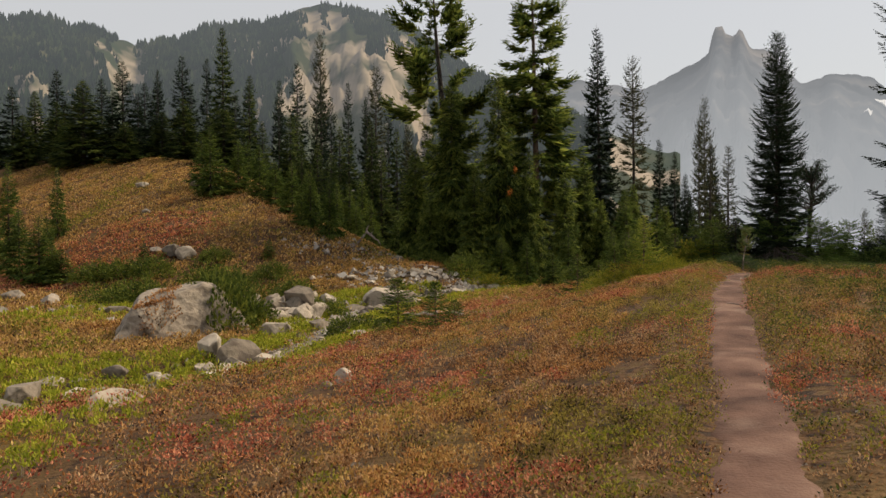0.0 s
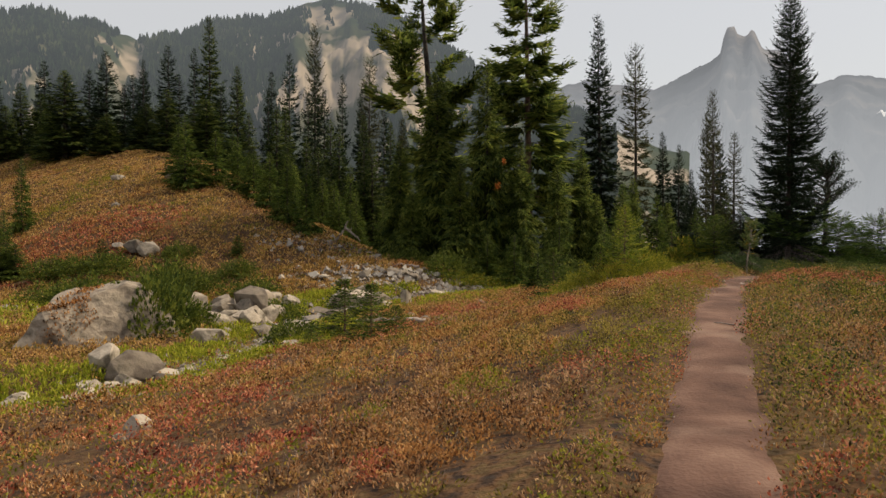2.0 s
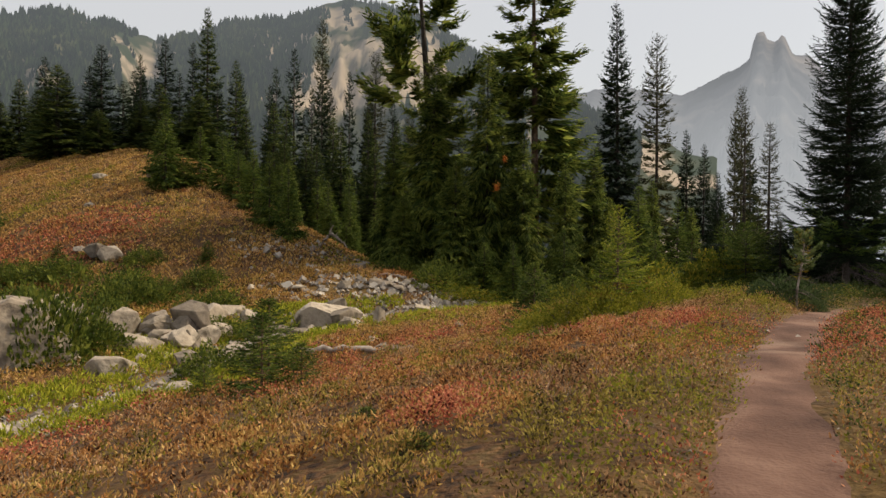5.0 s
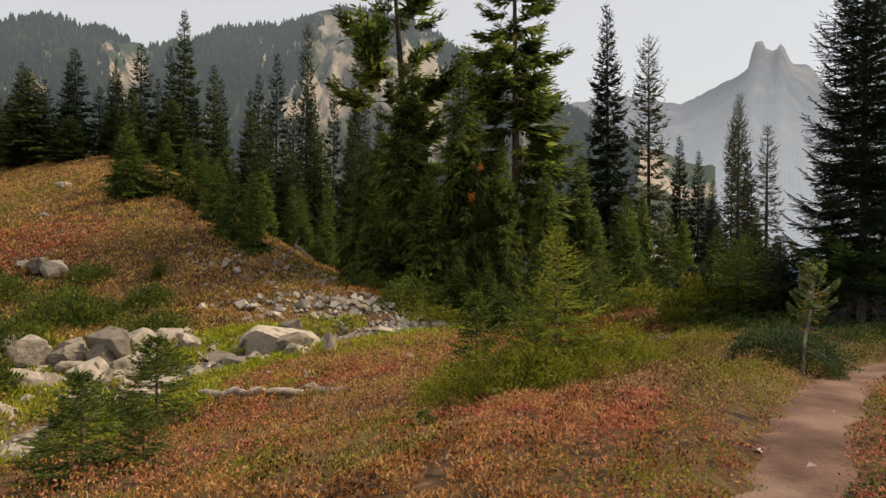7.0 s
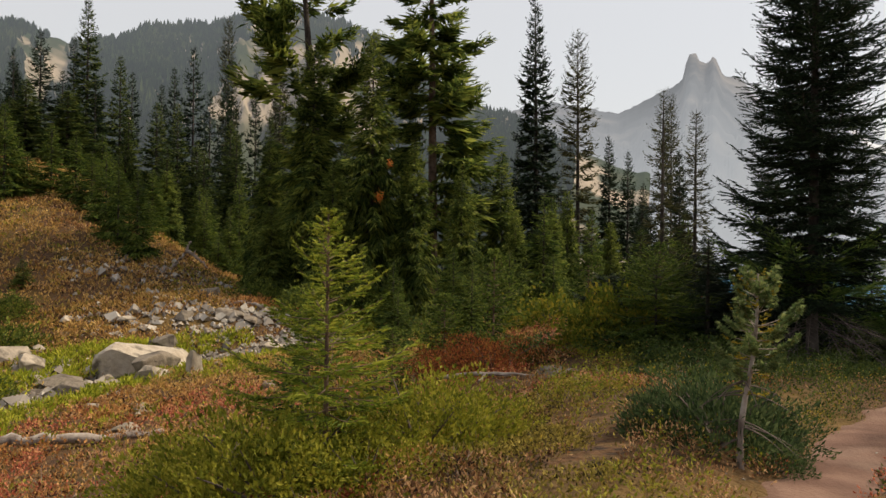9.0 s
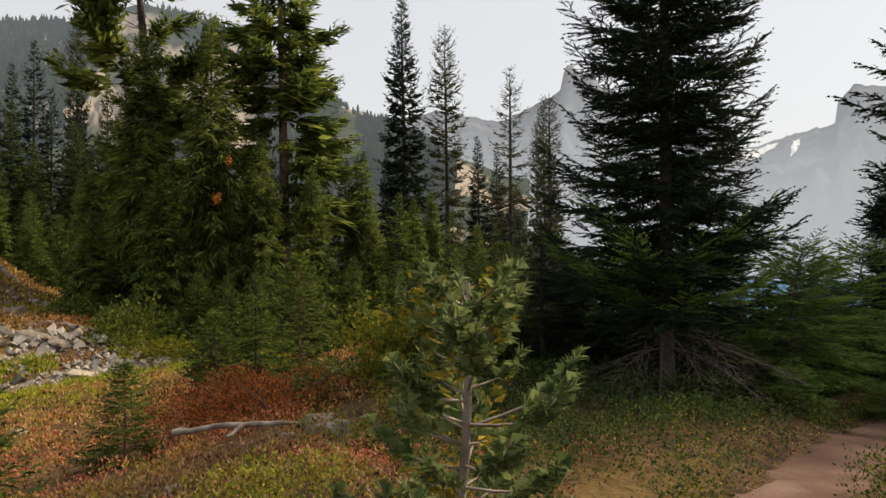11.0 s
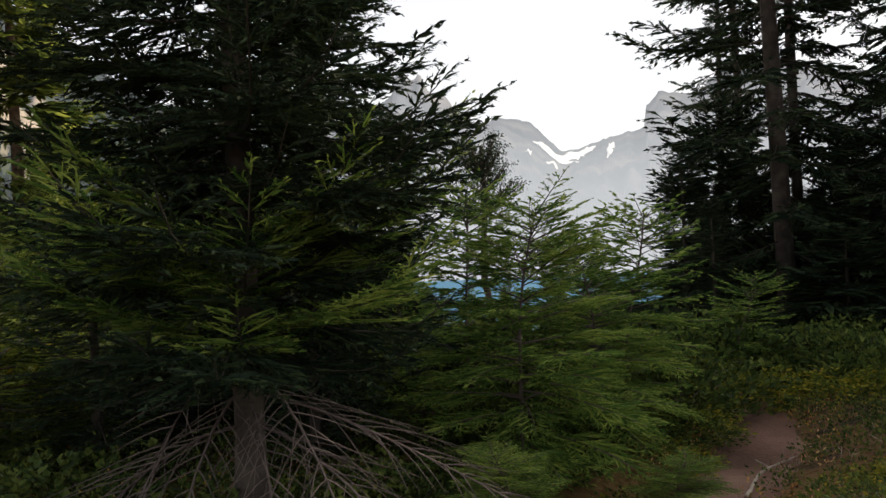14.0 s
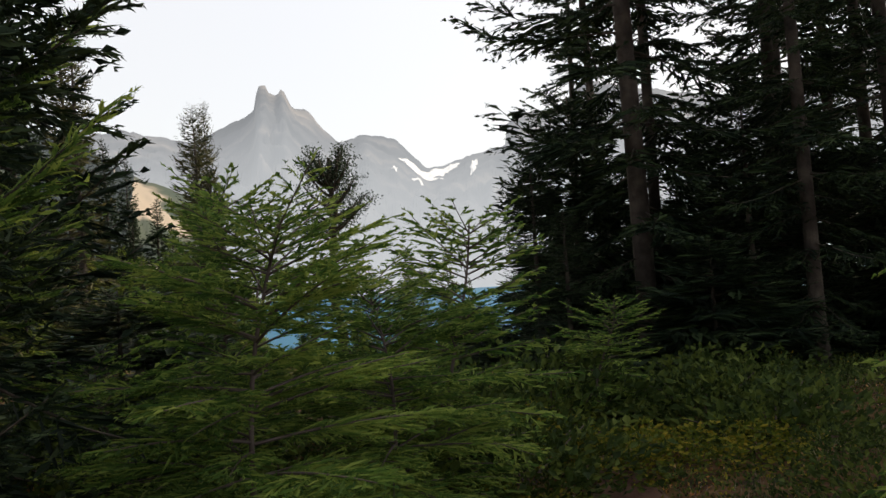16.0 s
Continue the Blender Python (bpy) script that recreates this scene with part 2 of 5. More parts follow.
def mesh_of(name, verts, faces, material, smooth=False):
    me = bpy.data.meshes.new(name)
    verts, faces = np.asarray(verts, np.float32), np.asarray(faces, np.int32)
    k = faces.shape[1]
    me.vertices.add(len(verts))
    me.vertices.foreach_set("co", verts.ravel())
    me.loops.add(faces.size)
    me.loops.foreach_set("vertex_index", faces.ravel())
    me.polygons.add(len(faces))
    me.polygons.foreach_set("loop_start", np.arange(0, faces.size, k, dtype=np.int32))
    me.polygons.foreach_set("use_smooth", np.full(len(faces), smooth))
    me.materials.append(material)
    me.update(calc_edges=True)
    return me


def part(name, me, parent, label=""):
    ob = new(name, me)
    ob.parent = parent
    return tagged(ob, label)


def empty(name, x, y, z, turn=0.0):
    ob = new(name)
    ob.matrix_basis = pose(x, y, z, 0, 0, turn)
    return ob


def unit(v):
    return v / np.maximum(np.linalg.norm(v, axis=-1, keepdims=True), 1e-9)


def tubes(paths, radii, sides=5):
    """Tapered tubes along paths: arrays (n, k, 3) and (n, k). Gives vertices and quads."""
    paths, radii = np.asarray(paths, float), np.asarray(radii, float)
    n, k = radii.shape
    along = unit(np.gradient(paths, axis=1))
    ref = np.where(np.abs(along[..., 2:3]) > 0.8, np.array([1.0, 0, 0]), np.array([0, 0, 1.0]))
    u = unit(np.cross(along, ref))
    v = np.cross(along, u)
    ang = np.arange(sides) * 2 * np.pi / sides
    ring = paths[:, :, None] + radii[:, :, None, None] * (np.cos(ang)[:, None] * u[:, :, None] + np.sin(ang)[:, None] * v[:, :, None])
    idx = np.arange(n * k * sides).reshape(n, k, sides)
    a, b = idx[:, :-1], idx[:, 1:]
    quads = np.stack([a, np.roll(a, -1, 2), np.roll(b, -1, 2), b], -1).reshape(-1, 4)
    return ring.reshape(-1, 3), quads


def blades(at, way, face, length, width, fold=0.25):
    """Folded pointed blades: two triangles each."""
    n = len(at)
    side = unit(np.cross(way, face))
    up = np.cross(side, way)
    mid = at + way * length[:, None] * 0.45
    v = np.stack([at, mid + side * width[:, None] / 2 + up * fold * width[:, None], at + way * length[:, None], mid - side * width[:, None] / 2 + up * fold * width[:, None]], 1)
    i = np.arange(n)[:, None] * 4
    tris = np.concatenate([i + [0, 1, 2], i + [0, 2, 3]], 0)
    return v.reshape(-1, 3), tris


def needles(at, way, face, length, width):
    """Slim pointed needles: one triangle each."""
    side = unit(np.cross(way, face)) * width[:, None] / 2
    v = np.stack([at + side, at - side, at + way * length[:, None]], 1).reshape(-1, 3)
    return v, np.arange(len(v)).reshape(-1, 3)


def conifer(seed, height, reach, first=0.03, whorl=0.5, arms=6, shape=0.85, skirt=0.12, droop=0.3, sag=0.3, tip=0.3, rise=0.6, breadth=0.45, twig=0.16, wide=0.3, hang=0.2, ragged=0.3, trunk=0.011, lean=0.0, crook=0.0, bare=0.0, needle=0.0, gap=0.008, slim=0.2, segs=5, inner=0.12, layers=2, loose=0.7, core=0.7, fork=0.0):
    """Trunk, limbs and twigs of a conifer standing at the origin.
    first: bare share of the trunk; whorl: metres between whorls; droop: how low limbs set out; sag, tip: how far they bow and turn up again;
    breadth: side twigs against the limb; twig: metres between twigs; hang: how far twigs droop; inner: bare inner share of a limb; needle: length of single needles, none where the twigs are blades; fork: metres between the side shoots of a twig."""
    r = np.random.default_rng(seed)
    hz = np.linspace(0, height, 16)
    wob = crook * np.sin(hz / height * 7 + seed)
    spine = np.stack([lean * (hz / height) ** 1.5 + wob, 0.4 * wob, hz], 1)
    radius = height * trunk * (1 - hz / height) ** 0.8 + 0.004
    radius[0] *= 1.35
    tv, tf = tubes(spine[None], radius[None], 9)
    levels = [max(first, 0.01) * height]
    while levels[-1] < 0.985 * height:
        levels.append(levels[-1] + whorl * (1 - 0.55 * levels[-1] / height) * r.uniform(0.8, 1.2))
    levels = np.array(levels[:-1])
    gaps = whorl * (1 - 0.55 * levels / height)
    z0 = np.repeat(levels, arms) + r.normal(0, 0.22, len(levels) * arms) * np.repeat(gaps, arms)
    az = np.repeat(r.uniform(0, 2 * np.pi, len(levels)), arms) + np.tile(np.arange(arms) * 2 * np.pi / arms, len(levels)) + r.normal(0, 0.3, len(z0))
    z0 = np.clip(z0, 0.01 * height, 0.985 * height)
    u = z0 / height
    span = reach * (1 - u) ** shape * np.clip(0.6 + 0.4 * (u - first) / skirt, 0.6, 1) * (1 + ragged * r.uniform(-1, 0.8, len(z0))) + 0.015 * reach
    keep = r.uniform(0, 1, len(z0)) >= bare
    z0, az, u, span = z0[keep], az[keep], u[keep], span[keep]
    n, k = len(z0), segs
    s = np.linspace(0, 1, k)
    out = np.stack([np.cos(az), np.sin(az), 0 * az], 1)
    across = np.stack([-out[:, 1], out[:, 0], 0 * az], 1)
    slope = rise * u**2 - droop * (1 - u) + r.normal(0, 0.08, n)
    start = np.stack([np.interp(z0, hz, spine[:, 0]), np.interp(z0, hz, spine[:, 1]), z0], 1)
    limb = start[:, None] + out[:, None] * (span[:, None] * s)[..., None] + across[:, None] * (r.normal(0, 0.08, (n, 1)) * s**2 * span[:, None])[..., None]
    limb[..., 2] += span[:, None] * (slope[:, None] * s - (sag * (1 - u))[:, None] * s**2 + tip * s**4)
    lv, lf = tubes(limb, (0.002 + 0.007 * span)[:, None] * (1 - 0.85 * s) + 0.001, 3)
    # side twigs, alternating, and one that ends the limb
    count = np.maximum((span / twig).astype(int), 2) * 2 + 1
    who = np.repeat(np.arange(n), count)
    order = np.concatenate([np.arange(c) for c in count])
    last = order == count[who] - 1
    pos = np.where(last, 0.97, inner + (0.98 - inner) * (order + r.uniform(0, 1, len(who))) / count[who])
    fpos = pos * (k - 1)
    i0 = np.minimum(fpos.astype(int), k - 2)
    w = (fpos - i0)[:, None]
    root = limb[who, i0] * (1 - w) + limb[who, i0 + 1] * w
    along = unit(limb[who, i0 + 1] - limb[who, i0])
    hand = np.where(last, 0.0, np.where(order % 2 == 0, 1.0, -1.0))[:, None]
    length = breadth * span[who] * (1.05 - pos) ** 0.7 * np.clip(pos / 0.3, 0.5, 1) * r.uniform(0.7, 1.2, len(who)) + np.minimum(0.05 * reach, 0.4 * span[who])
    down = -hang * r.uniform(0.3, 1.6, len(who)) * (1 - 0.6 * u[who]) + r.normal(0, 0.10, len(who))
    shoot = unit(along + hand * r.uniform(0.6, 1.2, len(who))[:, None] * across[who] + np.array([0, 0, 1.0]) * down[:, None])
    if fork:
        many = np.maximum((length / fork).astype(int), 2)
        own = np.repeat(np.arange(len(length)), many)
        t = np.concatenate([(np.arange(c) + r.uniform(0, 1, c)) / c for c in many])
        turn = np.where(np.arange(len(own)) % 2 == 0, 1.0, -1.0)[:, None]
        flat = unit(np.cross(shoot, np.array([0, 0, 1.0])))[own]
        way = unit(shoot[own] + turn * r.uniform(0.4, 0.9, len(own))[:, None] * flat + r.normal(0, 0.14, (len(own), 3)))
        span_t = length[own] * (0.42 * (1.05 - t)) * r.uniform(0.7, 1.2, len(own)) + 0.5 * fork
        root = np.concatenate([root, root[own] + shoot[own] * (length[own] * t)[:, None] - np.array([0, 0, 0.3]) * (hang * length[own] * t**2)[:, None]])
        shoot, length = np.concatenate([shoot, way]), np.concatenate([length * 0.9, span_t])
    if not needle:
        root, shoot, length, hold = (np.repeat(a, layers, 0) for a in (root, shoot, length, span[who]))
        m = len(root)
        stray = r.normal(0, 0.16, (m, 3))
        face = np.array([0, 0, 1.0]) + r.normal(0, loose, (m, 3))
        size = length * r.uniform(0.75, 1.3, m)
        return (tv, tf), (lv, lf), blades(root + r.normal(0, 0.05, (m, 3)) * hold[:, None], unit(shoot + stray), face, size, size * wide * r.uniform(0.7, 1.3, m))
    many = np.maximum((length / gap).astype(int), 2)
    own = np.repeat(np.arange(len(root)), many)
    t = np.concatenate([(np.arange(c) + 0.5) / c for c in many])
    at = root[own] + shoot[own] * (length[own] * t)[:, None]
    at[:, 2] -= 0.25 * hang * length[own] * t**2
    m = len(own)
    flare = r.normal(0, 1, (m, 3)) * np.array([1, 1, 0.6])
    flare = unit(flare - shoot[own] * (flare * shoot[own]).sum(1, keepdims=True))
    way = unit(shoot[own] * r.uniform(0.5, 1.0, m)[:, None] + flare * 0.8)
    size = needle * r.uniform(0.7, 1.25, m) * (1 - 0.35 * t)
    bv, bf = needles(at, way, r.normal(0, 1, (m, 3)), size, size * slim)
    # the dense heart of each twig
    q = len(root)
    cv, cf = blades(root, shoot, np.array([0, 0, 1.0]) + r.normal(0, 0.8, (q, 3)), length * 1.04, needle * core * r.uniform(0.7, 1.2, q), 0.35)
    return (tv, tf), (lv, lf), (np.concatenate([bv, cv]), np.concatenate([bf, cf + len(bv)]))


def tree_kind(name, data, bark, needles, label, category="tree", x=0.0, y=0.0, z=None, turn=0.0, group="", trunk_label="", sink=0.06, size=1.0, single=0):
    """A tree thing with trunk, limbs and crown. single: the limbs' points each, where every limb is a part of its own."""
    (tv, tf), (lv, lf), (bv, bf) = data
    tree = empty(name, x, y, (ground_at(x, y) if z is None else z) - sink, turn)
    tree.scale = (size,) * 3
    part("trunk", mesh_of("trunk", tv, tf, bark, True), tree, trunk_label)
    if single:
        faces = len(lf) * single // len(lv)
        for k in range(len(lv) // single):
            part("branch", mesh_of("branch", lv[k * single : (k + 1) * single], lf[k * faces : (k + 1) * faces] - k * single, bark, True), tree)
    else:
        tagged(part("branchwork", mesh_of("branchwork", lv, lf, bark, True), tree), kind="stuff")
    part("crown", mesh_of("crown", bv, bf, needles), tree)
    return tagged(tree, label, category, group)


def plant(tree, x, y, turn, size=1.0, tall=1.0, sink=0.08, label=""):
    """Another tree of the same build at a place of the plan."""
    other = copy_thing(tree, pose(x, y, ground_at(x, y) - sink, 0, 0, turn))
    other.scale = (size, size, size * tall)
    if label:
        tagged(other, label)
    return other


def shrub(seed, wide, tall, leaves, leaf, stems=7, ratio=0.5, dome=1.0, up=0.35):
    """Stems and leaves of a rounded bush at the origin."""
    r = np.random.default_rng(seed)
    az = r.uniform(0, 2 * np.pi, stems)
    lean = r.uniform(0.15, 0.85, stems)
    s = np.linspace(0, 1, 5)
    tip = np.stack([np.cos(az) * wide * lean, np.sin(az) * wide * lean, tall * r.uniform(0.6, 0.95, stems)], 1)
    path = tip[:, None] * s[None, :, None]
    path[..., 2] = tip[:, None, 2] * s ** 0.8
    sv, sf = tubes(path, 0.012 * (1 - 0.8 * s)[None] * np.ones((stems, 1)) + 0.002, 3)
    d = unit(r.normal(0, 1, (leaves, 3)))
    d[:, 2] = np.abs(d[:, 2])
    ang = np.arctan2(d[:, 1], d[:, 0])
    lump = 1 + 0.16 * np.sin(3 * ang + seed) + 0.12 * np.sin(5 * ang + 2 * seed) + 0.12 * np.sin(7 * d[:, 2] * 3 + ang * 2)
    rad = r.uniform(0, 1, leaves) ** 0.28 * lump
    at = d * rad[:, None] * np.array([wide, wide, tall * dome])
    at[:, 2] = np.maximum(at[:, 2], 0.02)
    way = unit(d * 0.8 + r.normal(0, 0.5, (leaves, 3)) + np.array([0, 0, up]))
    size = leaf * r.uniform(0.6, 1.3, leaves)
    lv, lf = blades(at, way, d + r.normal(0, 0.5, (leaves, 3)), size, size * ratio)
    return (sv, sf), (lv, lf)


def shrub_kind(name, data, leaves, label, x, y, turn=0.0, category="shrub", group="", lift=0.0):
    (sv, sf), (lv, lf) = data
    bush = empty(name, x, y, ground_at(x, y) - 0.03 + lift, turn)
    for k in range(len(sv) // 15):
        part("stem", mesh_of("stem", sv[k * 15 : k * 15 + 15], sf[k * 12 : k * 12 + 12] - k * 15, TWIG, True), bush)
    part("foliage", mesh_of("foliage", lv, lf, leaves), bush)
    return tagged(bush, label, category, group)


def stone_mesh(seed, points=22, squash=(1.0, 0.8, 0.6), bevel=0.06):
    """An angular stone: the hull of scattered points with worn edges, resting at the origin."""
    r = np.random.default_rng(seed)
    d = unit(r.normal(0, 1, (points, 3))) * r.uniform(0.82, 1.0, (points, 1)) * np.array(squash)
    bm = bmesh.new()
    for p in d:
        bm.verts.new(p)
    hull = bmesh.ops.convex_hull(bm, input=bm.verts[:])
    bmesh.ops.delete(bm, geom=[v for v in bm.verts if not v.link_faces], context="VERTS")
    bmesh.ops.bevel(bm, geom=bm.edges[:], offset=bevel, segments=1, affect="EDGES", profile=0.6, clamp_overlap=True)
    low = min(v.co.z for v in bm.verts)
    for v in bm.verts:
        v.co.z -= low
    me = bpy.data.meshes.new("stone")
    bm.to_mesh(me)
    bm.free()
    me.materials.append(ROCK)
    return me


def boulder_mesh(seed, size, cuts=9, rough=0.05, material=None, deep=(0.5, 0.84)):
    """A large boulder: a fine ball cut by flat planes and roughened, resting at the origin."""
    r = np.random.default_rng(seed)
    bm = bmesh.new()
    bmesh.ops.create_icosphere(bm, subdivisions=5, radius=1.0)
    co = np.array([v.co[:] for v in bm.verts])
    for n in unit(r.normal(0, 1, (cuts, 3))):
        depth = r.uniform(*deep)
        over = np.maximum(co @ n - depth, 0)
        co = co - (over * 0.99)[:, None] * n
    for v, p in zip(bm.verts, co):
        k = noise.fractal(Vector(p) * 2.3 + Vector((seed, 0, 0)), 1.0, 2.0, 5)
        crag = noise.ridged_multi_fractal(Vector(p) * 1.7 + Vector((0, seed, 0)), 1.0, 2.1, 5, 1.0, 2.0) - 1.0
        v.co = Vector(p * (1 + rough * k + rough * 0.9 * crag))
        v.co = Vector((v.co.x * size[0] / 2, v.co.y * size[1] / 2, v.co.z * size[2]))
    me = bpy.data.meshes.new("boulder")
    bm.to_mesh(me)
    bm.free()
    me.materials.append(material or ROCK)
    return me


def crooked(points, radius, end=0.2, sides=7, seed=0, steps=6):
    """A weathered stick through points."""
    r = np.random.default_rng(seed)
    p = np.array([points[0], *points, points[-1]], float)
    line = []
    for i in range(1, len(p) - 2):
        for u in np.arange(steps) / steps:
            a, b, c, d = p[i - 1 : i + 3]
            line.append(0.5 * (2 * b + (c - a) * u + (2 * a - 5 * b + 4 * c - d) * u * u + (3 * b - a - 3 * c + d) * u**3))
    line = np.array([*line, p[-2]])
    line[1:-1] += r.normal(0, radius * 0.25, (len(line) - 2, 3))
    taper = radius * np.linspace(1, end, len(line)) * (1 + 0.12 * r.normal(0, 1, len(line)))
    v, f = tubes(line[None], taper[None], sides)
    return v, f

# ---- ground, trail, lake, far slopes ----
def axis_steps(lo, hi, mid, fine, n):
    u = np.linspace(-1, 1, n)
    s = np.sinh(u * 4.2) / np.sinh(4.2)
    a = np.where(s < 0, mid + s * (mid - lo), mid + s * (hi - mid))
    return np.unique(np.concatenate([a, np.arange(fine[0], fine[1], fine[2])]))


def sheet(name, xs, ys, height, material):
    gx, gy = np.meshgrid(xs, ys)
    v = np.stack([gx, gy, height(gx, gy)], -1).reshape(-1, 3)
    i = np.arange(len(xs) * len(ys)).reshape(len(ys), len(xs))
    f = np.stack([i[:-1, :-1], i[:-1, 1:], i[1:, 1:], i[1:, :-1]], -1).reshape(-1, 4)
    return new(name, mesh_of(name, v, f, material, True))


ground = sheet("ground", np.union1d(axis_steps(-2500, 2500, 2, (-14, 20, 0.2), 70), np.arange(-62, -14, 0.7)), np.union1d(axis_steps(-1500, 3000, 14, (-4, 34, 0.2), 70), np.arange(34, 104, 0.7)), land, SOIL)
tagged(ground, "autumn heath soil under low shrubs, sloping to a creek", "ground", kind="structure")


def ribbon(name, line, half, lift, material, seed):
    """A strip of ground along a line, with an uneven edge."""
    way = unit(np.gradient(line, axis=0))
    side = np.stack([-way[:, 1], way[:, 0]], 1)
    cols = np.linspace(-1, 1, 11)
    i = np.arange(len(line))
    rough_l = half * (1 + 0.25 * value_noise(i * 0.37, i * 0, 1.0, seed) + 0.10 * value_noise(i * 1.7, i * 0, 1.0, seed + 1))
    rough_r = half * (1 + 0.25 * value_noise(i * 0.31, i * 0, 1.0, seed + 2) + 0.10 * value_noise(i * 1.9, i * 0, 1.0, seed + 3))
    w = np.where(cols[None] < 0, rough_r[:, None], rough_l[:, None]) * cols
    p = line[:, None] + side[:, None] * w[..., None]
    z = land(p[..., 0], p[..., 1]) + lift - 0.035 * np.abs(cols) ** 6
    v = np.concatenate([p, z[..., None]], -1).reshape(-1, 3)
    k = np.arange(len(v)).reshape(len(line), len(cols))
    f = np.stack([k[:-1, :-1], k[:-1, 1:], k[1:, 1:], k[1:, :-1]], -1).reshape(-1, 4)
    return new(name, mesh_of(name, v, f, material, True))


trail = tagged(ribbon("trail", smooth_line(TRAIL, 30), 0.27, 0.02, DIRT, 11), "narrow trodden dirt footpath through the heath", "trail", kind="structure")
creek_bed = tagged(ribbon("creek_bed", smooth_line([tuple(p) for p in CREEK_LINE[::3]], 6), 0.65, 0.03, GRAVEL, 21), "dry stony creek bed of dark gravel", "creek bed", kind="structure")

WATER = surface("lake_water", [(0.006, 0.075, 0.15), (0.012, 0.10, 0.19)], 0.05, 0.5, 0.1, 2.0, spec=0.1)
lv = np.array([(180, 20, LAKE_Z), (900, 60, LAKE_Z), (760, 900, LAKE_Z), (60, 760, LAKE_Z), (20, 160, LAKE_Z)], float)
lake_mesh = bpy.data.meshes.new("lake")
lake_mesh.from_pydata(lv.tolist(), [], [list(range(len(lv)))])
lake_mesh.materials.append(WATER)
tagged(new("lake", lake_mesh), "calm turquoise mountain lake below the trees", "lake", kind="structure")

# haze is painted into these surfaces as emission, mostly graded by height
FAR_ROCK = hazy("far_mountain_painted_haze", [(0.02, 0.025, 0.032), (0.07, 0.075, 0.09), (0.20, 0.185, 0.18)], (0.46, 0.475, 0.49), (0.97, 0.40), 0.005, low=(0, 560))
RIDGE_ROCK = hazy("ridge_painted_haze", [(0.02, 0.032, 0.013), (0.033, 0.046, 0.019), (0.052, 0.058, 0.025), (0.09, 0.085, 0.045)], (0.30, 0.32, 0.34), (0.15, 0.40), 0.05, low=(0, 70), patch=((0.34, 0.28, 0.21), 0.035, 0.47, 0.55))
NEEDLE_FAR = hazy("distant_forest_painted_haze", [(0.015, 0.03, 0.014), (0.035, 0.055, 0.022), (0.075, 0.09, 0.036)], (0.30, 0.32, 0.34), (0.15, 0.38), 0.08, low=(0, 70))
SNOW = hazy("old_snow_painted_haze", [(0.6, 0.62, 0.65), (0.8, 0.8, 0.8)], (0.72, 0.72, 0.72), 0.55, 0.02)


def tent(a, at, top, left, right):
    """One peak of a skyline."""
    d = np.where(a < at, (at - a) / left, (a - at) / right)
    return top * np.clip(1 - d, 0, 1)


def far_crest(a):
    jag = 0.0016 * value_noise(a, 0 * a, 0.6, 41) + 0.0012 * value_noise(a, 0 * a, 0.2, 42)
    body = [0.10 + 0 * a, tent(a, 10.0, 0.193, 60, 57), tent(a, 20.3, 0.227, 27, 19.6)]
    horns = 0.028 * np.exp(-(((a - 19.5) / 0.5) ** 4)) + 0.022 * np.exp(-(((a - 21.0) / 0.42) ** 2)) + 0.009 * np.exp(-(((a - 20.25) / 0.35) ** 2)) + 0.015 * np.exp(-(((a - 22.6) / 1.0) ** 2))
    shoulder = [tent(a, 26.9, 0.182, 42, 43) * (a < 29.1), tent(a, 29.0, 0.174, 60, 9.04)]
    right = [tent(a, 35.4, 0.148, 12.7, 200), tent(a, 37.1, 0.1545, 40, 60), tent(a, 38.2, 0.198, 9.9, 60) * (a > 37.3), tent(a, 43, 0.23, 12, 50), tent(a, 60, 0.24, 20, 90)]
    return np.maximum.reduce(body + shoulder + right) + horns + jag


def ridge_crest(a):
    jag = 0.005 * value_noise(a, 0 * a, 2.4, 51) + 0.003 * value_noise(a, 0 * a, 0.7, 52)
    return np.maximum.reduce([0.02 + 0 * a, tent(a, -8.6, 0.291, 62, 70) * (a < -3.0), tent(a, -3.0, 0.267, 60, 24), tent(a, -27.0, 0.252, 50, 60), tent(a, 5.0, 0.182, 30, 24), tent(a, -50, 0.25, 60, 60)]) + jag


def front(a, u, crest, far, rough, base, steep):
    """Height of a mountain front at the azimuth a (degrees) and the share u of the way to its skyline."""
    top = crest(a) * far
    rib = value_noise(a, u * 2, 2.2, 31) + 0.5 * value_noise(a, u * 4, 0.9, 32) + 0.3 * value_noise(a * 1.3 + u * 7, u * 9, 0.4, 33) + 0.15 * value_noise(a * 1.1 - u * 9, u * 16, 0.2, 34)
    return base + (top - base) * u**steep + rough * (top - base) * rib * np.sin(np.pi * np.clip(u, 0, 1)) + 1.2


def massif(name, az_lo, az_hi, near, far, crest, material, label, rows, cols, rough, base, steep):
    """A mountain front on a fan of the plan, rising from near to its skyline at far."""
    a, u = np.meshgrid(np.linspace(az_lo, az_hi, cols), np.linspace(0, 1, rows))
    dist = near + (far - near) * u
    z = front(a, u, crest, far, rough, base, steep)
    v = np.stack([np.sin(np.radians(a)) * dist, np.cos(np.radians(a)) * dist, z], -1).reshape(-1, 3)
    k = np.arange(len(v)).reshape(rows, cols)
    f = np.stack([k[:-1, :-1], k[:-1, 1:], k[1:, 1:], k[1:, :-1]], -1).reshape(-1, 4)
    return tagged(new(name, mesh_of(name, v, f, material, True)), label, "mountain", kind="structure")


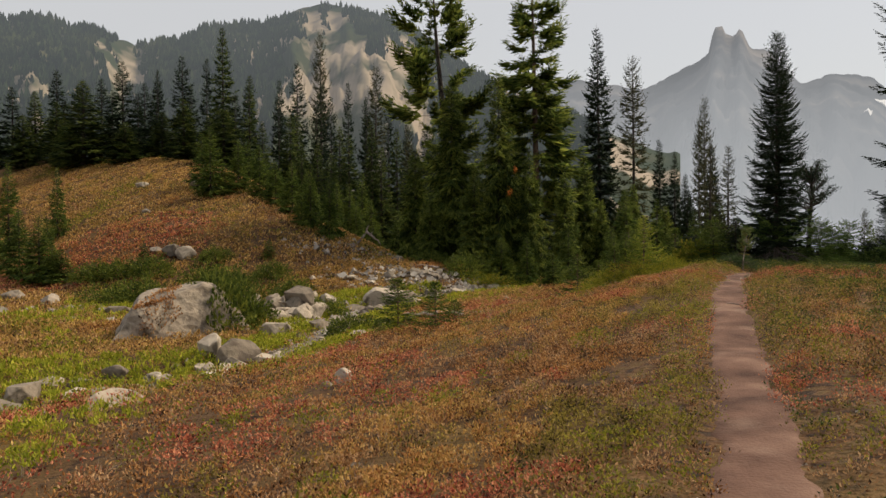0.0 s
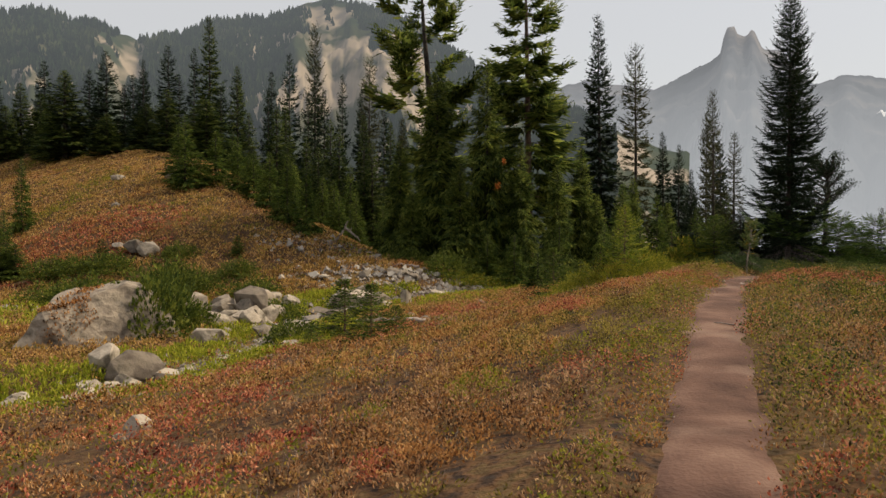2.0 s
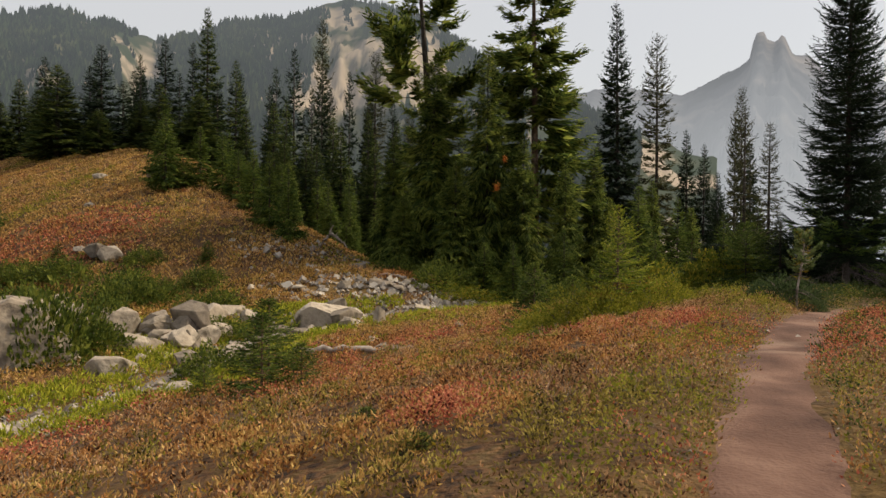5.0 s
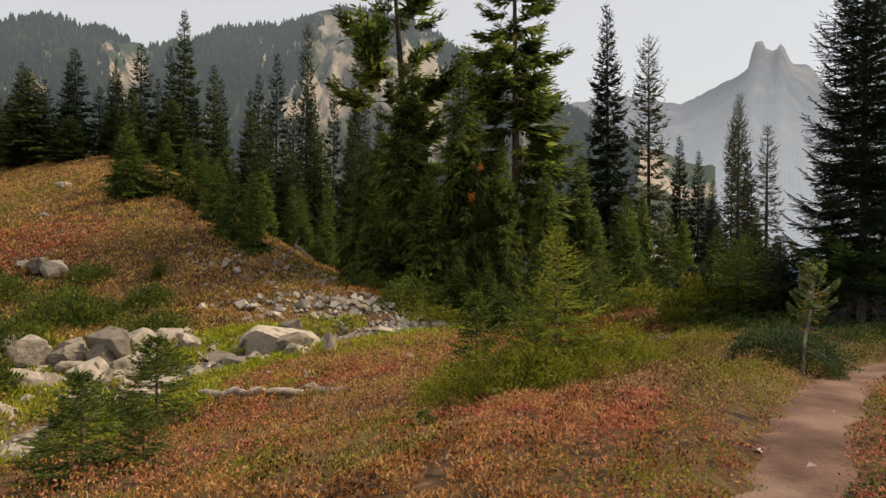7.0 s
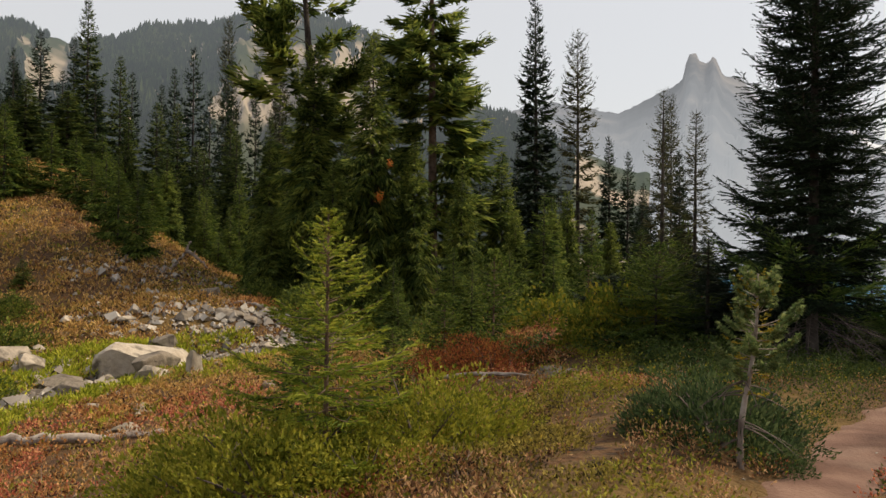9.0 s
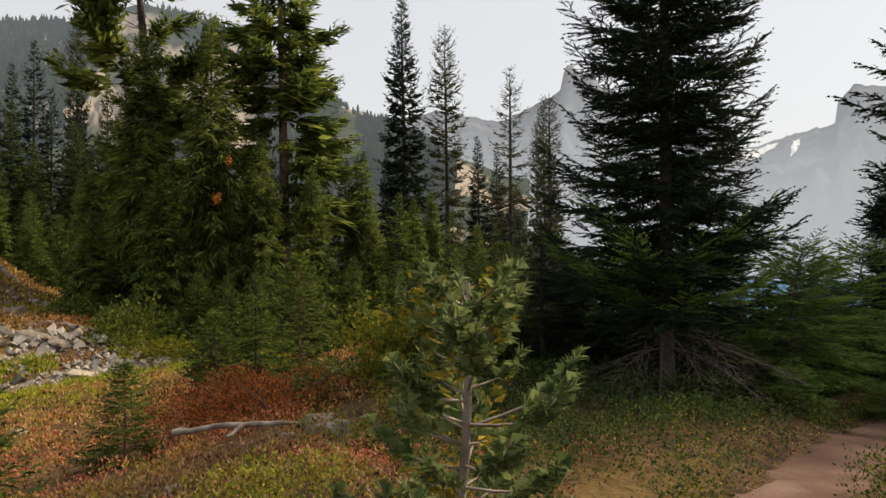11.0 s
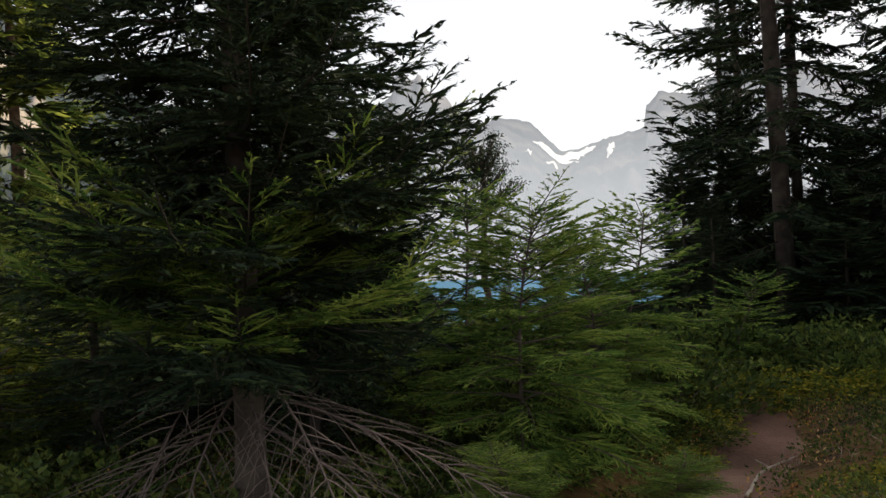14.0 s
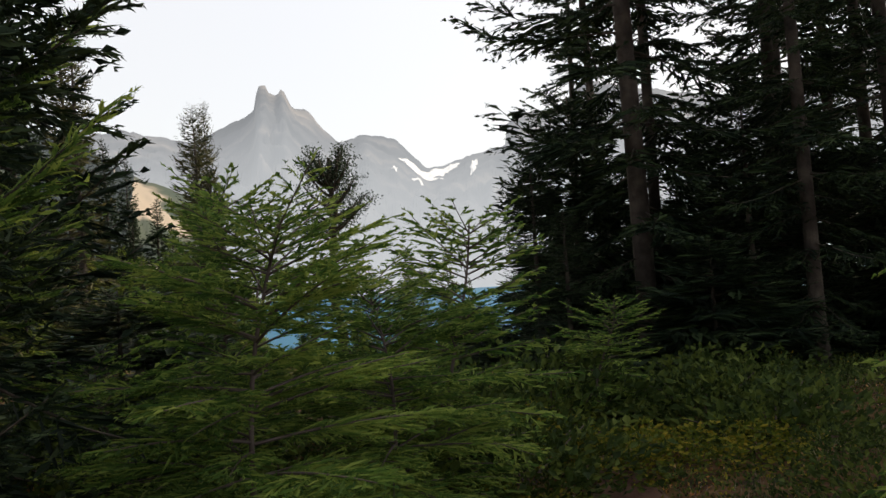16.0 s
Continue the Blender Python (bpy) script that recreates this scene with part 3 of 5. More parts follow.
massif("backdrop_peak", -2, 100, 560, 2600, far_crest, FAR_ROCK, "jagged twin-topped mountain with pale smoke haze painted in", 80, 460, 0.08, -14.5, 1.25)
massif("backdrop_ridge", -80, 17, 106, 245, ridge_crest, RIDGE_ROCK, "wooded mountain ridge with pale rock faces and painted haze", 70, 420, 0.09, -4.0, 1.15)

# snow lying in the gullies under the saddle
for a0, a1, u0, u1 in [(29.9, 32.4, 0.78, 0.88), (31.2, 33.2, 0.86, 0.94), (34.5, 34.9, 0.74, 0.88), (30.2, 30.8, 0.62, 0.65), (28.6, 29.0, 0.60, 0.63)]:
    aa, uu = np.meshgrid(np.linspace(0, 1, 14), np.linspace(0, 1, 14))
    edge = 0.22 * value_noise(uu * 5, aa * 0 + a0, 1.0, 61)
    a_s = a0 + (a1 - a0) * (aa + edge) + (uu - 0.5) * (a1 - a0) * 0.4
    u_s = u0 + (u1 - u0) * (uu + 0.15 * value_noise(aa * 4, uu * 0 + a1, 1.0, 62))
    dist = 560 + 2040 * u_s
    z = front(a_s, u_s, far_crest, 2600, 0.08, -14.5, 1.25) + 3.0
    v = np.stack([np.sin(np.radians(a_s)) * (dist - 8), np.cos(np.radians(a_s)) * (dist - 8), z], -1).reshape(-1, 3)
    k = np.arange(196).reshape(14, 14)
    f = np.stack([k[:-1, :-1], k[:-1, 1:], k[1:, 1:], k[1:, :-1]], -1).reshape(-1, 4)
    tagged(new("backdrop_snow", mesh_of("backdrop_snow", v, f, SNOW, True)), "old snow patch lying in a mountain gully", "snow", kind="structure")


def far_woods(n, seed):
    """The ridge's forest: many small ragged conifers in one mesh."""
    r = np.random.default_rng(seed)
    a, u = r.uniform(-46, 12, n), r.uniform(0.0, 1.0, n) ** 0.7
    wood = value_noise(a, u * 3, 2.5, 71) + 0.6 * value_noise(a, u * 8, 0.8, 72) + 0.5 * (u < 0.25) + 0.35 * (u > 0.8) - 1.1 * np.exp(-(((a + 5) / 6.5) ** 2) - ((u - 0.55) / 0.28) ** 2)
    keep = wood > -0.28 + 0.3 * r.uniform(-1, 1, n)
    a, u = a[keep], u[keep]
    m = len(a)
    dist = 106 + 139 * u
    z = front(a, u, ridge_crest, 245, 0.09, -4.0, 1.15)
    root = np.stack([np.sin(np.radians(a)) * dist, np.cos(np.radians(a)) * dist, z], 1)
    h = r.uniform(2.4, 6.5, m) * (1 - 0.5 * u)
    own = np.repeat(np.arange(m), 5)
    tier = np.tile(np.arange(5), m)
    az = r.uniform(0, 6.28, len(own))
    size = h[own] * np.where(tier < 3, r.uniform(0.85, 1.1, len(own)), r.uniform(0.45, 0.65, len(own)))
    at = root[own] - np.stack([0 * az, 0 * az, 0.22 * size], 1)
    lean = r.normal(0, 0.05, (len(own), 3)) + (tier[:, None] >= 3) * r.normal(0, 0.22, (len(own), 3))
    way = unit(np.array([0, 0, 1.0]) + lean)
    v, f = blades(at, way, np.stack([np.cos(az), np.sin(az), 0 * az], 1), size, size * r.uniform(0.26, 0.42, len(own)), 0.1)
    tagged(new("far_woods", mesh_of("far_woods", v, f, NEEDLE_FAR)), "distant conifer forest with painted haze on the ridge", "forest", kind="stuff")


far_woods(26000, 66)

# ---- trees of the slope and the hill ----
def hang(name, label, material, seed, h, r, x, y, bark=BARK, turn=0.0, trunk_label="", **more):
    return tree_kind(name, conifer(seed, h, r, **more), bark, material, label, x=x, y=y, turn=turn, trunk_label=trunk_label)


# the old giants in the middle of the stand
hang("hemlock_tree", "huge old hemlock with a bare upper trunk and crooked boughs", NEEDLE_SUN_PAINTED, 5, 21.5, 4.2, 0.1, 54.8, first=0.36, whorl=1.35, arms=5, shape=0.32, droop=0.1, sag=0.25, tip=0.35, rise=0.2, breadth=0.26, twig=0.11, wide=0.24, hang=0.2, ragged=0.5, trunk=0.017, lean=-0.9, crook=0.12, bare=0.15, inner=0.4, layers=3)
hang("hemlock_tree", "tall dark hemlock with ragged layered boughs", NEEDLE_SUN_PAINTED, 6, 22.5, 3.4, 6.2, 52.0, first=0.14, whorl=1.05, arms=6, shape=0.5, droop=0.15, sag=0.35, tip=0.3, rise=0.3, breadth=0.36, twig=0.11, wide=0.2, hang=0.35, ragged=0.5, trunk=0.012, lean=-0.4, bare=0.12, inner=0.2, layers=3, trunk_label="red-brown lower trunk", bark=RED_BARK)
dense_a = hang("hemlock_tree", "dense broad green hemlock clothed to the ground", NEEDLE_SUN_PAINTED, 7, 12.5, 3.0, 0.4, 51.8, whorl=0.5, arms=7, shape=0.62, droop=0.45, sag=0.4, tip=0.2, breadth=0.42, twig=0.14, wide=0.17, hang=0.9, ragged=0.4, layers=3)
dense_b = hang("hemlock_tree", "lush green hemlock clothed to the ground", NEEDLE_SUN_PAINTED, 8, 12.2, 2.5, 3.4, 49.0, whorl=0.46, arms=7, shape=0.7, droop=0.45, sag=0.35, tip=0.15, breadth=0.42, twig=0.13, wide=0.17, hang=1.0, ragged=0.4, layers=3)
spire_a = hang("fir_tree", "tall slender dark fir with short layered boughs", NEEDLE_DARK, 2, 19.5, 2.25, 13.5, 67.0, whorl=0.62, arms=7, shape=0.72, droop=0.4, sag=0.35, tip=0.4, breadth=0.42, twig=0.16, wide=0.3, hang=0.25, ragged=0.35, lean=-0.3, layers=2)
spire_b = hang("fir_tree", "thin sparse fir with a broad grey-green top", NEEDLE_PALE, 3, 16.3, 1.75, 15.6, 63.4, first=0.06, whorl=0.6, arms=6, shape=0.42, droop=0.2, sag=0.3, tip=0.35, rise=0.8, breadth=0.42, twig=0.16, wide=0.22, hang=0.3, ragged=0.35, bare=0.1, lean=-0.2, layers=2)
medium = hang("fir_tree", "green fir on the heath hill's edge", NEEDLE, 4, 14.0, 2.0, -24.2, 84.0, whorl=0.55, arms=7, shape=0.78, droop=0.35, sag=0.3, tip=0.3, breadth=0.46, twig=0.2, wide=0.34, hang=0.3, ragged=0.3, layers=2, segs=4)
medium_dark = hang("fir_tree", "dark ragged fir in the stand on the heath hill", NEEDLE_DARK, 44, 14.0, 2.0, -36.0, 86.0, whorl=0.6, arms=6, shape=0.7, droop=0.3, sag=0.35, tip=0.4, breadth=0.46, twig=0.2, wide=0.32, hang=0.3, ragged=0.45, bare=0.08, layers=2, segs=4)
young = hang("fir_tree", "young bright green fir beside the taller trees", NEEDLE_MID, 9, 5.0, 1.35, 10.2, 43.5, first=0.01, whorl=0.3, arms=7, shape=0.8, droop=0.3, sag=0.25, tip=0.25, breadth=0.45, twig=0.12, wide=0.24, hang=0.35, ragged=0.3, layers=2, segs=4)


def extent(tree):
    """Top of the trunk and reach of the crown of a build, before scaling."""
    own = {c.name.split(".")[0]: c.data.vertices for c in tree.children}
    return max(v.co.z for v in own["trunk"]), max(abs(v.co.x) for v in own["crown"])


def fit_in(tree, top, reach):
    """Brings a tree to its own top height and reach in metres."""
    x, y = tree.matrix_basis.translation[:2]
    tall, wide = extent(tree)
    tree.scale = (reach / wide, reach / wide, (top - ground_at(x, y)) / tall)


def stand(model, rows, label=""):
    """More trees of one build: plan, top height, reach."""
    tall, wide = extent(model)
    for k, (x, y, top, reach) in enumerate(rows):
        tree = copy_thing(model, pose(x, y, ground_at(x, y) - 0.1, 0, 0, 47 * k + 13))
        tree.scale = (reach / wide, reach / wide, (top - ground_at(x, y)) / tall)
        tagged(tree, label)


for tree, top, reach in [(medium, 23.8, 3.2), (medium_dark, 20.6, 3.0), (dense_a, 11.1, 3.2), (dense_b, 11.3, 2.5), (spire_a, 19.2, 2.9), (spire_b, 15.6, 2.2)]:
    fit_in(tree, top, reach)
stand(medium, [(-21.3, 74.0, 13.3, 3.8), (-39.5, 84.0, 18.1, 4.6), (-21.3, 84.0, 18.6, 2.9), (-15.3, 76.0, 13.0, 2.9), (-13.3, 80.0, 10.7, 2.5), (-50.5, 92.0, 15.7, 3.0), (-53.3, 100.0, 19.9, 3.1), (-44.5, 90.0, 15.0, 3.2), (-17.7, 76.0, 9.1, 2.5), (-26.5, 78.0, 15.0, 3.0), (-11.5, 84.0, 13.0, 2.8), (-6.5, 78.0, 10.0, 2.8), (-3.0, 70.0, 8.5, 2.8), (9.5, 66.0, 8.0, 2.5), (-60.0, 100.0, 15.0, 3.5), (-66.0, 98.0, 18.0, 3.5), (-1.5, 88.0, 13.5, 2.9), (-33.5, 80.5, 13.0, 3.0), (-30.5, 83.0, 14.5, 2.8), (-24.5, 80.0, 13.5, 2.9), (-19.0, 80.0, 13.0, 2.6), (-16.2, 84.0, 14.5, 2.8), (-10.0, 80.0, 11.5, 2.8), (-8.0, 84.0, 13.5, 2.5), (-5.4, 86.0, 13.0, 2.8), (-47.5, 94.0, 17.5, 3.0), (-42.5, 87.0, 13.5, 3.0), (-56.5, 94.0, 16.0, 3.0), (-13.8, 74.0, 9.5, 2.4), (-11.0, 74.0, 9.0, 2.5), (-1.0, 76.0, 9.0, 2.5)], "green fir in the stand on the heath hill")
stand(medium_dark, [(-29.3, 86.0, 21.2, 2.9), (-32.8, 88.0, 20.1, 1.9), (-27.2, 88.0, 21.4, 2.3), (-21.8, 80.0, 15.7, 2.4), (-18.4, 96.0, 22.8, 3.4), (-12.3, 98.0, 20.7, 2.4), (-54.0, 96.0, 19.8, 2.9), (-52.4, 104.0, 23.6, 3.1), (-58.0, 98.0, 21.7, 3.0), (-45.5, 102.0, 22.0, 2.9), (-41.5, 96.0, 19.0, 2.9), (-24.0, 94.0, 19.5, 2.6), (-15.0, 90.0, 17.0, 2.6), (-9.5, 94.0, 17.0, 2.4), (-5.0, 100.0, 15.5, 2.4), (4.0, 95.0, 12.0, 2.6), (8.5, 84.0, 11.0, 2.4), (-48.5, 98.0, 18.5, 2.9), (-19.0, 88.0, 17.0, 2.4), (-34.5, 92.0, 19.0, 2.6), (-31.0, 94.0, 19.5, 2.6), (-37.5, 94.0, 18.5, 2.6), (-21.0, 98.0, 21.0, 2.8), (-14.2, 96.0, 18.5, 2.6), (-10.5, 102.0, 19.5, 2.6), (-7.2, 98.0, 17.5, 2.6), (-2.5, 96.0, 15.0, 2.6), (-39.0, 100.0, 21.0, 2.8), (-49.5, 104.0, 21.5, 2.9), (-62.0, 104.0, 20.0, 3.0), (1.0, 100.0, 15.0, 2.6), (-16.0, 100.0, 21.0, 2.5)], "dark ragged fir in the stand on the heath hill")
stand(spire_a, [(16.8, 60.0, 8.6, 1.5), (17.3, 58.0, 7.4, 1.3), (16.3, 52.0, 4.2, 1.1), (12.6, 72.0, 9.6, 1.5), (19.2, 62.0, 6.0, 1.5), (21.0, 66.0, 4.6, 1.5), (24.4, 70.0, 9.3, 1.7)], "slender dark fir on the far slope")
stand(spire_b, [(26.7, 79.0, 15.0, 1.7), (25.4, 77.0, 12.6, 1.4), (-16.8, 104.0, 28.3, 2.3), (-8.0, 88.0, 20.3, 2.2), (-4.0, 82.0, 12.7, 1.5), (42.5, 78.0, 3.5, 1.2), (44.5, 79.0, 1.6, 1.2), (40.0, 80.0, 0.5, 1.2), (21.5, 60.0, 1.6, 1.2)], "sparse grey-green fir on the far slope")
stand(dense_b, [(-2.1, 54.0, 7.2, 2.0), (7.3, 47.0, 5.0, 1.6), (9.6, 53.0, 6.6, 1.9), (1.8, 48.0, 5.2, 2.0), (5.3, 48.5, 6.4, 1.8), (-12.5, 70.0, 7.0, 2.0), (11.6, 50.0, 4.1, 1.3), (9.7, 48.0, 3.3, 1.2), (12.8, 52.5, 4.6, 1.4), (-1.0, 49.0, 3.4, 1.7), (14.6, 51.0, 3.0, 1.3), (19.5, 55.0, 2.4, 1.6), (25.0, 66.0, 2.0, 1.8), (17.5, 50.0, 2.2, 1.4)], "leafy green hemlock at the foot of the stand")
stand(young, [(-18.1, 59.2, 9.6, 1.7), (-16.6, 61.6, 8.8, 1.5), (-9.4, 53.4, 6.2, 1.1), (-11.3, 56.6, 6.6, 1.3), (-13.0, 58.8, 6.8, 1.4), (-14.6, 60.4, 8.2, 1.3), (-7.8, 51.6, 5.2, 1.2), (-19.8, 62.6, 9.4, 1.6), (-10.2, 54.4, 4.0, 1.1), (-17.2, 60.0, 6.8, 1.6), (-25.6, 48.2, 2.4, 1.7), (-23.8, 47.4, 0.4, 1.3), (-18.2, 46.2, 0.7, 0.8), (-10.9, 47.3, 0.9, 0.7), (-11.4, 64.0, 6.4, 1.6), (-18.4, 72.0, 7.9, 1.8), (-9.6, 68.0, 5.8, 1.6), (-7.8, 72.0, 7.1, 1.5), (12.3, 44.8, 3.2, 1.1), (6.8, 42.6, 1.6, 1.1), (8.4, 39.0, 1.5, 0.9), (4.6, 43.5, 1.0, 1.1), (14.2, 41.5, 2.4, 1.0), (16.4, 46.0, 3.2, 1.2), (3.3, 45.8, 1.0, 1.2), (-8.4, 53.0, 2.2, 0.9), (-9.6, 57.0, 3.4, 1.0), (-12.6, 62.0, 5.0, 1.2), (-14.6, 67.0, 6.6, 1.4), (-7.0, 60.0, 3.8, 1.2), (-5.4, 57.0, 2.0, 1.1), (-16.4, 70.0, 8.0, 1.5), (-13.0, 58.5, 3.6, 1.0), (-19.5, 76.0, 10.5, 1.8), (-23.5, 79.0, 11.5, 2.0), (-10.4, 60.5, 4.2, 1.2), (-8.0, 64.0, 5.2, 1.4), (-6.0, 62.0, 4.0, 1.2), (-3.6, 58.0, 3.0, 1.3),
              (-28.9, 57.1, 6.3, 1.1), (-32.5, 57.0, 6.6, 1.6), (-26.0, 50.0, 2.4, 1.2), (-28.4, 51.0, 3.0, 1.5), (-24.4, 47.5, 0.6, 1.2), (-31.5, 53.0, 4.0, 1.5), (-22.5, 78.0, 10.0, 1.6), (9.2, 35.6, 1.4, 0.7), (6.46, 27.7, 1.25, 0.55), (11.8, 36.4, 2.2, 0.8), (13.6, 36.0, 1.9, 0.8), (5.0, 36.0, 0.3, 0.9), (9.5, 31.0, 0.95, 0.6), (7.2, 33.0, 1.2, 0.7)], "young bright green fir among heath and taller trees")

# a clump of dead orange needles caught in the hemlock
r = np.random.default_rng(46)
n = 110
size = 0.09 * r.uniform(0.6, 1.3, n)
for x, y, z, wide in [(3.85, 46.6, 3.55, 0.12), (4.25, 47.0, 5.0, 0.08)]:
    v, f = blades(np.array([x, y, z]) + r.normal(0, 1, (n, 3)) * wide * np.array([0.6, 0.6, 1.0]), unit(r.normal(0, 1, (n, 3)) - np.array([0, 0, 0.8])), r.normal(0, 1, (n, 3)), size, size * 0.4)
    part("dead_needles", mesh_of("dead_needles", v - np.array(dense_b.matrix_basis.translation), f, LEAF_ORANGE), dense_b, "clump of dead orange needles").matrix_parent_inverse = Matrix.Diagonal((1 / dense_b.scale[0], 1 / dense_b.scale[1], 1 / dense_b.scale[2], 1))

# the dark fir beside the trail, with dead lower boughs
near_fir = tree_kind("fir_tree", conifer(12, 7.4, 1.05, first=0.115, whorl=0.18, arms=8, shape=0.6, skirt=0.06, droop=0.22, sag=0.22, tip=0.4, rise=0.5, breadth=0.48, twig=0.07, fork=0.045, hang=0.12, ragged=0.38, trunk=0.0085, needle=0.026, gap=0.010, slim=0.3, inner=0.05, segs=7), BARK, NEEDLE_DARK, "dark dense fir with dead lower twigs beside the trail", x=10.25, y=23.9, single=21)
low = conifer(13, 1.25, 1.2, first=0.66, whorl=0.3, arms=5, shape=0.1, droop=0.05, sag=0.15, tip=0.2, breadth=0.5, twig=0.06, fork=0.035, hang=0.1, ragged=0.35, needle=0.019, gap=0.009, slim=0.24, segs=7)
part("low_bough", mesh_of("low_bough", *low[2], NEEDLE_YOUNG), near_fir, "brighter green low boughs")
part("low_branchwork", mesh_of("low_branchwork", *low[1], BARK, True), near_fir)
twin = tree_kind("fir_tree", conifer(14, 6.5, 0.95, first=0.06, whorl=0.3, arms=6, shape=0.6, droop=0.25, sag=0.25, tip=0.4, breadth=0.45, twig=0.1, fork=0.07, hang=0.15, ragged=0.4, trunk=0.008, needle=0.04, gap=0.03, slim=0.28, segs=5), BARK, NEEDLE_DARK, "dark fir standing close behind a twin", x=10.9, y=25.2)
tree_kind("fir_tree", conifer(15, 1.25, 0.85, first=0.03, whorl=0.13, arms=6, shape=0.4, droop=0.1, sag=0.2, tip=0.2, breadth=0.5, twig=0.08, fork=0.05, hang=0.15, ragged=0.4, trunk=0.014, needle=0.03, gap=0.02, slim=0.24), BARK, NEEDLE_MID, "low spreading green fir beside the trail", x=9.0, y=25.9)
hang("fir_tree", "thin nearly bare fir with a dead top", NEEDLE_PALE, 16, 5.2, 0.62, 11.1, 32.3, first=0.05, whorl=0.26, arms=6, shape=0.5, droop=0.3, sag=0.3, tip=0.4, twig=0.08, wide=0.2, ragged=0.45, trunk=0.012, bare=0.15)
hang("fir_tree", "thin yellowish fir behind a dead-topped one", NEEDLE_PALE, 17, 5.0, 0.6, 12.4, 33.8, first=0.05, whorl=0.24, arms=7, shape=0.5, droop=0.3, sag=0.3, tip=0.35, twig=0.08, wide=0.2, ragged=0.35, trunk=0.012)

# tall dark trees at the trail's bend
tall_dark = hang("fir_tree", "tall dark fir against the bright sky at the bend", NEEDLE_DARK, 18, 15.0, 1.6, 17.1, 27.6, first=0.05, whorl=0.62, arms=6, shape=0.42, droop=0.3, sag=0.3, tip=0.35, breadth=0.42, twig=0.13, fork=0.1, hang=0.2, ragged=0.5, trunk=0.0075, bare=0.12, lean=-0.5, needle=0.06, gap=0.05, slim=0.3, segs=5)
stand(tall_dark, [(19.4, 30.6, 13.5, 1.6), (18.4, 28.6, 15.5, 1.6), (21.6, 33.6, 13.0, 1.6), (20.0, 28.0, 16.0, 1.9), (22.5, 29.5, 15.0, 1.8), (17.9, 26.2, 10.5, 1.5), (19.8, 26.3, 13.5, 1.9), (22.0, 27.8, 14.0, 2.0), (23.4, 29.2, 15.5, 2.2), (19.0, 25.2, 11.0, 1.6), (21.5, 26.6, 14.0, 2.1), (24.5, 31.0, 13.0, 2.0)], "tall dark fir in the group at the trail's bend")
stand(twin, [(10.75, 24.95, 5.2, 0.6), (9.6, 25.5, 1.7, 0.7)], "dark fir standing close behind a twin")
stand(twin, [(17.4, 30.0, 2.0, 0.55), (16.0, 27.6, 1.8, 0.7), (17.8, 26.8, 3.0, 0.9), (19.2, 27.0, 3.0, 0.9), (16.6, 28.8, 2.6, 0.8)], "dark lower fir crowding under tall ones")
stand(young, [(16.4, 35.5, 0.9, 0.5), (18.3, 35.0, 1.3, 0.6), (19.9, 36.0, 1.8, 0.6), (21.8, 38.0, 1.1, 0.5), (15.4, 36.0, 0.3, 0.6), (20.5, 42.0, 0.4, 0.7), (14.0, 32.0, 0.9, 0.8), (23.0, 47.0, 0.2, 0.8), (17.0, 33.0, -0.2, 0.8)], "slender young fir on the slope above the lake")
stand(spire_b, [(13.9, 33.0, 3.9, 0.6)], "slender yellowish fir above the lake")

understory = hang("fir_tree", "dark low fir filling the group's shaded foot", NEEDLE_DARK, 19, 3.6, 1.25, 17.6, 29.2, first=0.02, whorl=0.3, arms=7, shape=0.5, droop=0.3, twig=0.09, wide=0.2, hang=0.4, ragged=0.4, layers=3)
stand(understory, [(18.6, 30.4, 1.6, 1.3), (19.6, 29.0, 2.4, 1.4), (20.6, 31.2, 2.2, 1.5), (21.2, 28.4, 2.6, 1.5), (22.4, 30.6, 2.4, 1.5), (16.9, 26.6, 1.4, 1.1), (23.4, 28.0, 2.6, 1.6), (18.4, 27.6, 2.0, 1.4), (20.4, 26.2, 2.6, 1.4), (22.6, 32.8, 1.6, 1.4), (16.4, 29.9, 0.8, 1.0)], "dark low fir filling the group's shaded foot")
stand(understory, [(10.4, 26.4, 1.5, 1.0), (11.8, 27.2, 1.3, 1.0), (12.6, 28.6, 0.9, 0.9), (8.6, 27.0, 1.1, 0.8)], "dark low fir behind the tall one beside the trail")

# gnarled round-topped tree on the slope above the lake
r = np.random.default_rng(77)
foot = ground_at(20.1, 42.4)
low_z, high_z = 2.7 - foot, 5.6 - foot
az = r.uniform(0, 2 * np.pi, 40)
up = r.uniform(0, 1, 40) ** 0.8
s = np.linspace(0, 1, 6)
reach = 1.35 * np.sqrt(np.clip(1 - (1.05 * up - 0.15) ** 2, 0.05, 1)) * r.uniform(0.55, 1.0, 40)
limb = np.zeros((40, 6, 3))
limb[..., :2] = (np.stack([np.cos(az), np.sin(az)], 1) * reach[:, None])[:, None] * s[None, :, None] ** 0.8
limb[..., 2] = (low_z - 0.5 + 0.7 * up * (high_z - low_z))[:, None] + (0.5 + 0.12 * up)[:, None] * s**1.4 + 0.25 * up[:, None] * s
tip = limb[:, 2:].reshape(-1, 3).repeat(48, 0)
n = len(tip)
at = tip + r.normal(0, 1, (n, 3)) * np.array([0.15, 0.15, 0.05])
size = 0.085 * r.uniform(0.6, 1.3, n)
bv, bf = blades(at, unit(r.normal(0, 1, (n, 3)) + np.array([0, 0, 0.6])), r.normal(0, 1, (n, 3)), size, size * 0.4)
stem = np.array([[0, 0, 0], [0.12, 0, 0.3 * low_z], [-0.08, 0.05, 0.7 * low_z], [0.06, 0, low_z], [0.02, 0, 0.3 * low_z + 0.7 * high_z]])
